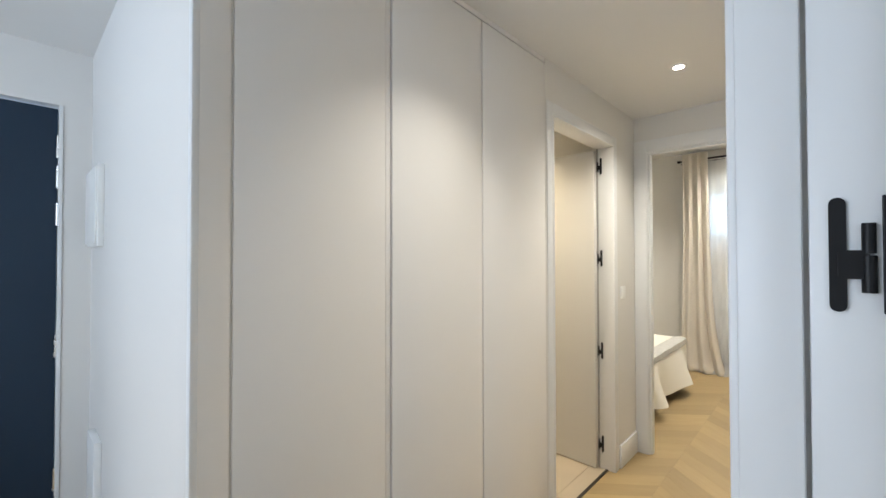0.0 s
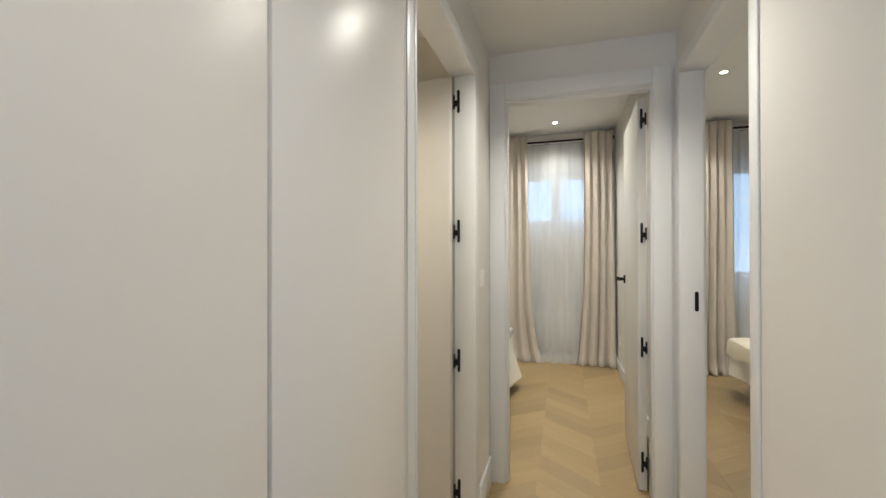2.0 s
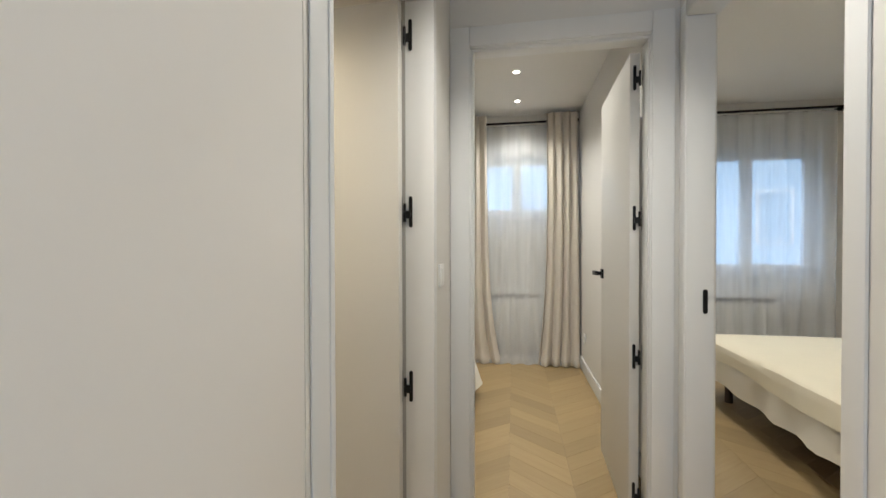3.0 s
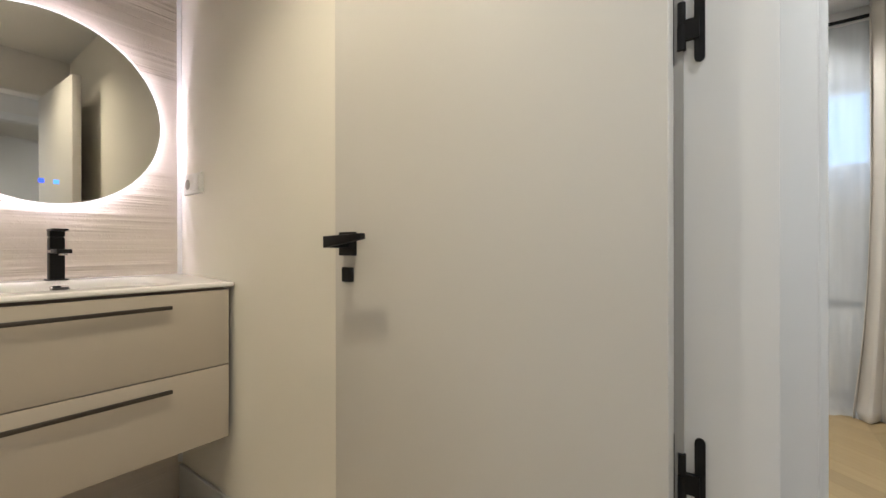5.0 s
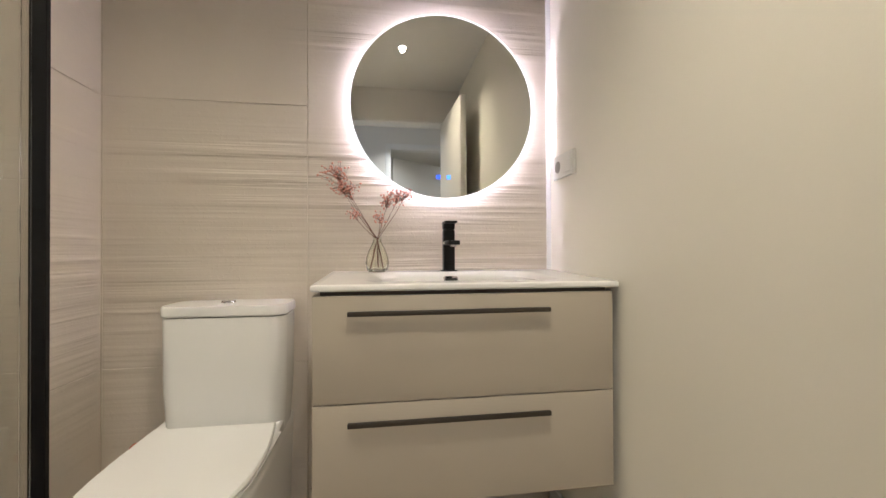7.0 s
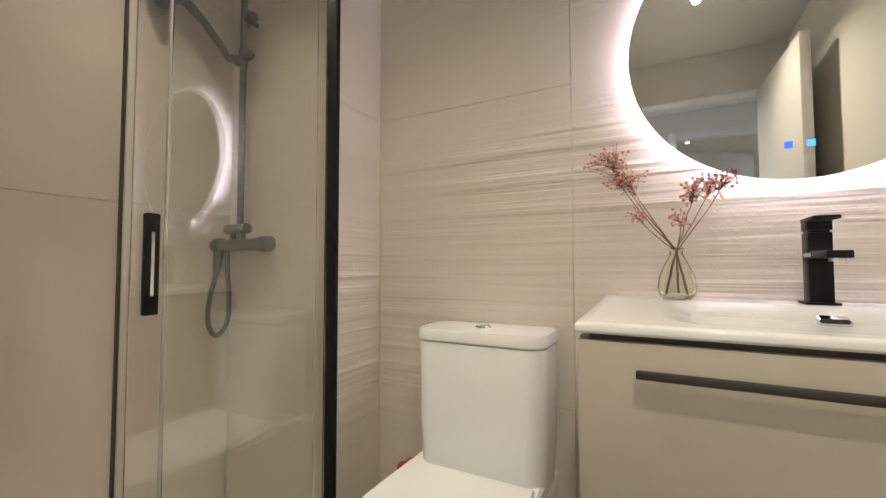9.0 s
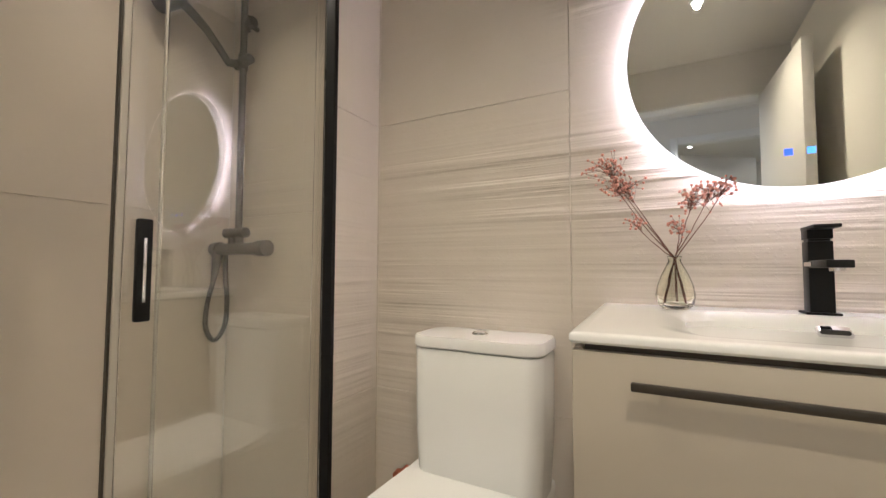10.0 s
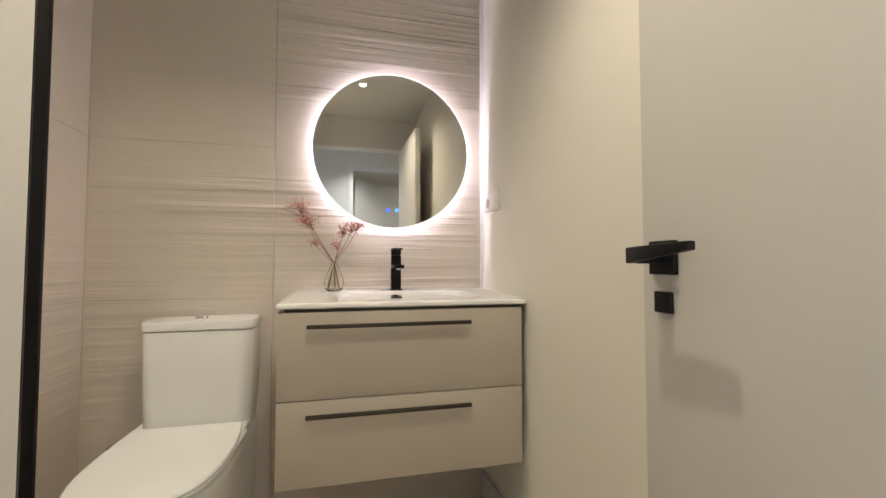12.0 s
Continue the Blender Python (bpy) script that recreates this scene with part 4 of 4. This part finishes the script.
part("grip", hb, BLACK, sc_, "black grip plate with a bright slot", smooth=True)
part("grip_slot", bm_box(-1.2305, -1.2245, 4.1955, 4.1968, 0.965, 1.085, 0.001), CHROME, sc_)

sh = thing("shower_set", "dark grey shower rail with mixer, hose and hand shower", "shower", (BX, 3.53, 0))
part("riser_rail", bm_cyl((0.065, 0, 1.13), (0.065, 0, 2.22), 0.0135, segs=18), GUNMETAL, sh, smooth=True)
for z in (2.05,):
    bm = bm_cyl((0.0, 0.0, z), (0.07, 0, z), 0.010, segs=14)
    bm_cyl((0.055, 0, z - 0.03), (0.055, 0, z + 0.03), 0.017, segs=16, bm=bm)
    bm_cyl((0.062, 0.0, z - 0.01), (0.062, 0.055, z - 0.01), 0.009, 0.021, segs=16, bm=bm)
    part("rail_bracket", bm, GUNMETAL, sh, smooth=True)
bm = bm_cyl((0.065, -0.045, 1.875), (0.065, 0.045, 1.885), 0.020, segs=20)
bm_cyl((0.065, 0, 1.85), (0.065, 0, 1.91), 0.019, segs=18, bm=bm)
bm_cyl((0.065, -0.02, 1.875), (0.11, -0.04, 1.87), 0.016, segs=16, bm=bm)
part("slider", bm, GUNMETAL, sh, smooth=True)
arc = [(0.10, -0.035, 1.86), (0.14, -0.05, 1.92), (0.19, -0.065, 1.98), (0.25, -0.075, 2.025), (0.30, -0.08, 2.045)]
hs = part("hand_shower", bm_tube(arc, [0.013, 0.015, 0.016, 0.018, 0.024], 14), GUNMETAL, sh, smooth=True)
part("spray_face", bm_cyl((0.275, -0.085, 2.055), (0.345, -0.082, 2.005), 0.034, 0.045, segs=28), GUNMETAL, hs, smooth=True)
bm = bm_cyl((0.065, -0.12, 1.107), (0.065, 0.13, 1.107), 0.024, segs=24)
bm_cyl((0.0, -0.075, 1.107), (0.065, -0.075, 1.107), 0.017, segs=16, bm=bm)
bm_cyl((0.0, 0.075, 1.107), (0.065, 0.075, 1.107), 0.017, segs=16, bm=bm)
part("mixer_body", bm, GUNMETAL, sh, smooth=True)
for a, b in ((0.122, 0.175), (-0.150, -0.115)):
    part("mixer_knob", bm_cyl((0.065, a, 1.107), (0.065, b, 1.107), 0.031, segs=24), GUNMETAL, sh, smooth=True)
bm = bm_cyl((0.065, -0.075, 1.172), (0.065, 0.045, 1.172), 0.021, segs=22)
for y in (-0.045, 0.015):
    bm_cyl((0.065, y, 1.12), (0.065, y, 1.165), 0.012, segs=14, bm=bm)
part("diverter", bm, GUNMETAL, sh, smooth=True)
bm = bm_cyl((0.07, -0.125, 1.085), (0.078, -0.127, 1.005), 0.020, 0.015, segs=18)
bm_cyl((0.078, -0.127, 1.005), (0.081, -0.128, 0.985), 0.012, segs=16, bm=bm)
part("hose_cone", bm, GUNMETAL, sh, smooth=True)
# the hose hangs in a narrow loop from the cone back up to the mixer
def catmull(a, b, c, d, t):
    return 0.5 * (2 * b + (c - a) * t + (2 * a - 5 * b + 4 * c - d) * t * t + (3 * b - a - 3 * c + d) * t ** 3)


knots = [Vector(p) for p in ((0.08, -0.128, 1.08), (0.08, -0.128, 0.99), (0.100, -0.134, 0.89), (0.108, -0.130, 0.79), (0.092, -0.098, 0.737), (0.075, -0.060, 0.79), (0.072, -0.050, 0.89), (0.072, -0.064, 0.99), (0.068, -0.075, 1.10), (0.065, -0.08, 1.16))]
hose = [catmull(*knots[k:k + 4], i / 5) for k in range(len(knots) - 3) for i in range(5)]
part("hose", bm_tube(hose, 0.0095, 12, across=(1, 0, 0)), GUNMETAL, sh, smooth=True)


# ---- bedroom fittings ----
def curtain(name, label, x0, x1, y, z0, z1, folds, amp, material, flare=0.0, seed=1, thick=0.003, group="", smooth_top=0.35, kick=0.0, puddle=0.04):
    """Hanging cloth: pleats that wander and open towards a hem that breaks on the floor."""
    r = random.Random(seed)
    nx, nz = folds * 14, 44
    ph = [r.uniform(-0.5, 0.5) for _ in range(folds + 2)]
    deep = [r.uniform(0.55, 1.35) for _ in range(folds + 2)]
    lean = [r.uniform(-1, 1) for _ in range(folds + 2)]

    def between(values, k):
        return values[int(k)] * (1 - k % 1) + values[int(k) + 1] * (k % 1)
    bm = bmesh.new()
    rows = []
    for j in range(nz + 1):
        v = j / nz
        row = []
        for i in range(nx + 1):
            u = i / nx
            k = min(u * folds, folds - 1e-4)
            p, q, s = between(ph, k), between(deep, k), between(lean, k)
            a = amp * (smooth_top + (1 - smooth_top) * v ** 0.7) * q
            wave = math.sin(2 * math.pi * (k + 0.3 * p * v)) + 0.25 * math.sin(4 * math.pi * k + 2.0 * v + p)
            x = x0 + (x1 - x0) * u + flare * v ** 3 * (u - 0.5) + kick * v ** 7 + 0.022 * s * v * v + 0.010 * math.sin(5 * v + 2 * p) * v
            x += 0.35 * a * math.cos(2 * math.pi * k + p) * v
            z = z1 + (z0 - z1) * v + 0.012 * math.sin(7 * k + seed) * v ** 4
            trail = max(0.0, v - 0.955) / 0.045
            yy = y + a * wave - 0.02 * v * v - puddle * trail * trail * (0.5 + 0.5 * q)
            row.append(bm.verts.new((x, yy, max(z + 0.02 * trail * (1 - trail), 0.004 + 0.003 * (wave + 1)))))
        rows.append(row)
    for a, b in zip(rows, rows[1:]):
        for i in range(nx):
            bm.faces.new((a[i], a[i + 1], b[i + 1], b[i]))
    ob = solid(name, bm, material, label, "curtain", group=group, smooth=True)
    if thick:
        md = ob.modifiers.new("cloth", "SOLIDIFY")
        md.thickness = thick
    return ob


LB = "full-length natural linen curtain hanging in soft pleats"
CYC = 8.525
curtain("curtain", LB, -0.265, -0.005, CYC, 0.0, 2.56, 3, 0.036, LINEN, 0.20, 3, group="linen curtains", kick=0.06)
curtain("curtain", LB, 0.605, 0.905, CYC, 0.0, 2.56, 4, 0.038, LINEN, 0.12, 8, group="linen curtains", kick=-0.02)
curtain("curtain", LB, 1.67, 2.02, CYC, 0.0, 2.56, 5, 0.034, LINEN, 0.06, 5, group="linen curtains")
curtain("sheer_curtain", "white sheer voile curtain before the window", -0.10, 0.74, 8.568, 0.0, 2.455, 6, 0.016, SHEER, 0.03, 4, 0.0, smooth_top=0.5, puddle=0.09)
curtain("sheer_curtain", "white sheer voile curtain before the window", 1.95, 3.2, 8.568, 0.0, 2.455, 9, 0.016, SHEER, 0.03, 6, 0.0, smooth_top=0.5, puddle=0.09)


def curtain_rail(x0, x1, y, z):
    r = thing("curtain_rail", "slim double black metal curtain rail", "curtain rail", (0, y, z))
    part("front_rail", bm_cyl((x0, 0, 0), (x1, 0, 0), 0.011, segs=14), BLACK, r, smooth=True)
    part("rear_rail", bm_cyl((x0, 0.05, -0.022), (x1, 0.05, -0.022), 0.006, segs=12), BLACK, r, smooth=True)
    for x in (x0 + 0.05, x1 - 0.05):
        part("bracket", bm_box(x - 0.006, x + 0.006, 0.0, 8.679 - y, -0.026, 0.004, 0.001), BLACK, r)
    for x, s in ((x0, -1), (x1, 1)):
        part("finial", bm_cyl((x, 0, 0), (x + s * 0.025, 0, 0), 0.016, segs=16), BLACK, r, smooth=True)


curtain_rail(-0.30, 0.90, 8.575, 2.488)
curtain_rail(1.63, 3.30, 8.575, 2.488)


def window(name, x0, x1, z0, z1, y=8.80):
    """A white two-leaf window set back in its reveal."""
    w = thing(name, "", "", (0, y, 0), kind="structure")
    mid, f = (x0 + x1) / 2, 0.045
    bm = bm_box(x0, x1, -0.03, 0.03, z0, z0 + f, 0.003)
    bm_box(x0, x1, -0.03, 0.03, z1 - f, z1, 0.003, bm=bm)
    bm_box(x0, x0 + f, -0.03, 0.03, z0 + f, z1 - f, 0.003, bm=bm)
    bm_box(x1 - f, x1, -0.03, 0.03, z0 + f, z1 - f, 0.003, bm=bm)
    part("window_frame", bm, PVC, w, smooth=True)
    for a, b in ((x0 + f, mid), (mid, x1 - f)):
        s = 0.05
        bm = bm_box(a, b, -0.045, 0.02, z0 + f, z0 + f + s, 0.003)
        bm_box(a, b, -0.045, 0.02, z1 - f - s, z1 - f, 0.003, bm=bm)
        bm_box(a, a + s, -0.045, 0.02, z0 + f + s, z1 - f - s, 0.003, bm=bm)
        bm_box(b - s, b, -0.045, 0.02, z0 + f + s, z1 - f - s, 0.003, bm=bm)
        sash = part("sash", bm, PVC, w, smooth=True)
        pn = part("pane", bm_box(a + s, b - s, -0.008, -0.002, z0 + f + s, z1 - f - s), PANE, sash)
        pn.visible_shadow = False
    part("window_handle", bm_box(mid - 0.012, mid + 0.012, -0.075, -0.046, (z0 + z1) / 2 - 0.06, (z0 + z1) / 2 + 0.06, 0.004), PVC, w)
    part("window_sill", bm_box(x0 - 0.02, x1 + 0.02, -0.14, -0.032, z0 - 0.02, z0 + 0.001, 0.003), PVC, w)


window("window_1", -0.12, 0.74, 1.51, 2.17)
window("window_2", 1.95, 3.15, 0.93, 2.15)


def radiator(x0, n, y, z0, z1):
    r = thing("radiator", "white sectional aluminium radiator under the window", "radiator", (x0, y, 0))
    p = 0.08
    for i in range(n):
        a = i * p
        sec = part("section", bm_box(a + 0.0012, a + p - 0.0012, -0.045, 0.045, z0, z1 - 0.075, 0.008), RADIATOR, r, smooth=True)
        part("top_cap", bm_box(a + 0.002, a + p - 0.002, -0.040, 0.040, z1 - 0.030, z1, 0.006), RADIATOR, r, smooth=True)
        # web is greyed for the shade in the slot below the cap
        part("web", bm_box(a + 0.020, a + p - 0.020, -0.02, 0.045, z1 - 0.076, z1 - 0.029), RADGREY, r)
    part("side_pipe", bm_cyl((-0.03, 0.02, 0.0), (-0.03, 0.02, z0 + 0.05), 0.009, segs=12), RADIATOR, r, smooth=True)
    part("side_pipe", bm_cyl((-0.03, 0.02, z0 + 0.05), (0.01, 0.02, z0 + 0.05), 0.009, segs=12), RADIATOR, r, smooth=True)


radiator(0.0, 8, 8.632, 0.14, 0.735)
radiator(2.10, 8, 8.632, 0.14, 0.735)


# beds
def drape(x0, x1, y0, y1, top, hem, seed, flare=0.03, ruffle=0.0):
    """A coverlet: a soft top and sides that hang in shallow folds to an uneven hem."""
    r = random.Random(seed)
    per = []
    n = 30

    def edge(ax, ay, bx, by, nx, ny):
        for i in range(n):
            t = i / n
            per.append((ax + (bx - ax) * t, ay + (by - ay) * t, nx, ny))
    rr = 0.05
    edge(x0 + rr, y0, x1 - rr, y0, 0, -1)
    edge(x1, y0 + rr, x1, y1 - rr, 1, 0)
    edge(x1 - rr, y1, x0 + rr, y1, 0, 1)
    edge(x0, y1 - rr, x0, y0 + rr, -1, 0)
    bm = bmesh.new()
    cx_, cy_ = (x0 + x1) / 2, (y0 + y1) / 2
    rows = []
    for k, (inset, dz) in enumerate(((0.35, 0.0), (0.12, 0.0), (0.04, -0.004), (0.012, -0.018), (0.0, -0.05))):
        rows.append([bm.verts.new((x + (cx_ - x) * inset, y + (cy_ - y) * inset, top + dz + 0.006 * noise.noise(Vector((x * 4, y * 4, k))))) for x, y, a, b in per])
    for k in range(1, 9):
        v = k / 8
        ring = []
        for i, (x, y, a, b) in enumerate(per):
            ph = i * 2 * math.pi / 15
            out = flare * v * (0.6 + 0.8 * math.sin(ph + 1.3 * math.sin(i * 0.21))) + ruffle * (0.4 + v) * 0.011 * math.sin(i * 1.1 + 0.8 * math.sin(i * 0.35))
            z = top - 0.05 + (hem - top + 0.05) * v + (0.012 - 0.006 * ruffle) * v * math.sin(i * 0.37 + seed + ruffle * math.sin(i * 0.9))
            ring.append(bm.verts.new((x + a * out, y + b * out, z)))
        rows.append(ring)
    m = len(per)
    for a, b in zip(rows, rows[1:]):
        for i in range(m):
            bm.faces.new((a[i], a[(i + 1) % m], b[(i + 1) % m], b[i]))
    bm.faces.new(rows[0])
    return bm


bed = thing("bed", "low bed under a draped white cotton coverlet", "bed", (0, 0, 0))
part("base", bm_box(-2.0, -0.16, 6.62, 7.86, 0.06, 0.30, 0.02), BEDWOOD, bed, smooth=True)
for x in (-1.9, -0.26):
    for y in (6.7, 7.78):
        part("leg", bm_cyl((x, y, 0.0), (x, y, 0.07), 0.025, segs=14), BEDWOOD, bed, smooth=True)
part("mattress", bm_box(-2.02, -0.14, 6.60, 7.88, 0.295, 0.47, 0.05), COVER, bed, smooth=True)
solid("coverlet", drape(-2.06, -0.09, 6.56, 7.93, 0.485, 0.10, 2, 0.085), COVER, "white cotton coverlet hanging over the bed", "coverlet", smooth=True)
solid("throw", drape(-0.215, -0.082, 6.552, 7.938, 0.494, 0.452, 5, 0.004), THROW, "narrow grey patterned throw along the foot of the bed", "throw", smooth=True)

bed2 = thing("bed", "bed with a cream cover and white ruffled valance", "bed", (0, 0, 0))
part("base", bm_box(1.84, 3.25, 5.85, 7.86, 0.20, 0.32, 0.02), BEDWOOD, bed2, smooth=True)
for x in (1.92, 3.15):
    for y in (5.95, 7.74):
        part("leg", bm_cyl((x, y, 0.0), (x, y, 0.205), 0.028, segs=14), BEDWOOD, bed2, smooth=True)
part("mattress", bm_box(1.78, 3.30, 5.80, 7.92, 0.31, 0.485, 0.05), COVER, bed2, smooth=True)
solid("coverlet", drape(1.755, 3.33, 5.77, 7.95, 0.50, 0.37, 9, 0.012), mat("cream_cotton", (0.80, 0.74, 0.59), 0.9, vary=0.03, scale=6, bump=0.25, bump_scale=160), "cream cotton cover smooth over the mattress", "coverlet", smooth=True)
solid("valance", drape(1.762, 3.32, 5.775, 7.945, 0.42, 0.205, 4, 0.02, 1.0), COVER, "white ruffled valance hanging below the cream cover", "valance", smooth=True)

# ---- small wall fittings ----
sw_ = thing("light_switch", "white rocker light switch on the hall wall", "switch", (HX, 5.750, 1.116))
part("frame", bm_box(0.0, 0.008, -0.041, 0.041, -0.041, 0.041, 0.002), SWITCH, sw_, smooth=True)
part("rocker", bm_box(0.006, 0.0115, -0.028, 0.028, -0.028, 0.028, 0.002), SWITCH, sw_, smooth=True)

bx2 = thing("fuse_box", "flat white electrical cabinet on the entrance wall", "fuse box", (-1.34, 3.266, 1.57))
part("body", bm_box(-0.16, 0.16, -0.022, 0.0, -0.17, 0.17, 0.003), SWITCH, bx2, smooth=True)
part("cover", bm_box(-0.15, 0.15, -0.030, -0.021, -0.16, 0.16, 0.003), SWITCH, bx2, smooth=True)
bx3 = thing("telecom_box", "low flat white junction panel on the entrance wall", "junction box", (-1.28, 3.266, 0.40))
part("body", bm_box(-0.10, 0.10, -0.026, 0.0, -0.20, 0.20, 0.003), SWITCH, bx3, smooth=True)

wv = thing("wall_unit", "small white wall-mounted unit with a dark slot", "wall unit", (0.945, 7.33, 1.862))
part("body", bm_box(-0.030, 0.0, -0.075, 0.075, -0.045, 0.045, 0.006), SWITCH, wv, smooth=True)
part("slot", bm_box(-0.0315, -0.029, -0.065, 0.065, -0.036, -0.028, 0.001), RADGREY, wv)
part("indicator", bm_box(-0.0315, -0.029, -0.03, 0.04, 0.008, 0.018, 0.001), RADGREY, wv)
for y, z in ((8.30, 0.33), (8.60, 1.12)):
    ws = thing("wall_socket", "white wall socket on the bedroom wall", "socket", (0.945, y, z))
    part("frame", bm_box(-0.009, 0.0, -0.041, 0.041, -0.041, 0.041, 0.002), SWITCH, ws, smooth=True)
    # shade of the hollow socket drawn as a grey disc
    part("socket_well_shade", bm_cyl((-0.0095, 0, 0), (-0.004, 0, 0), 0.02, segs=24), RADGREY, ws, smooth=True)

# ---- courtyard beyond the windows ----
cy_b = thing("courtyard_building", "pale rendered courtyard building with pale windows, tinted for blue daylight", "building", (0, 15.0, 0))
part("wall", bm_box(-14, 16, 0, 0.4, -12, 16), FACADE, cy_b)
for i in range(-5, 7):
    for j in range(-3, 5):
        x, z = i * 1.9 + 0.2, j * 2.9 + 1.2
        wn_ = part("window", bm_box(x, x + 0.8, -0.03, -0.004, z, z + 1.3, 0.005), PVC, cy_b)
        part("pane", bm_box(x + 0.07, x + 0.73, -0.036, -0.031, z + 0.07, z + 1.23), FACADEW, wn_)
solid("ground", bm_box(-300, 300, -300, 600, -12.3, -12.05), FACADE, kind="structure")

# ---- oak chevron planks ----
chevron(-2.675, 4.4, 1.0, 8.75, lambda x, y: -0.3 < x < 1.5 and 4.3 < y < 8.5)
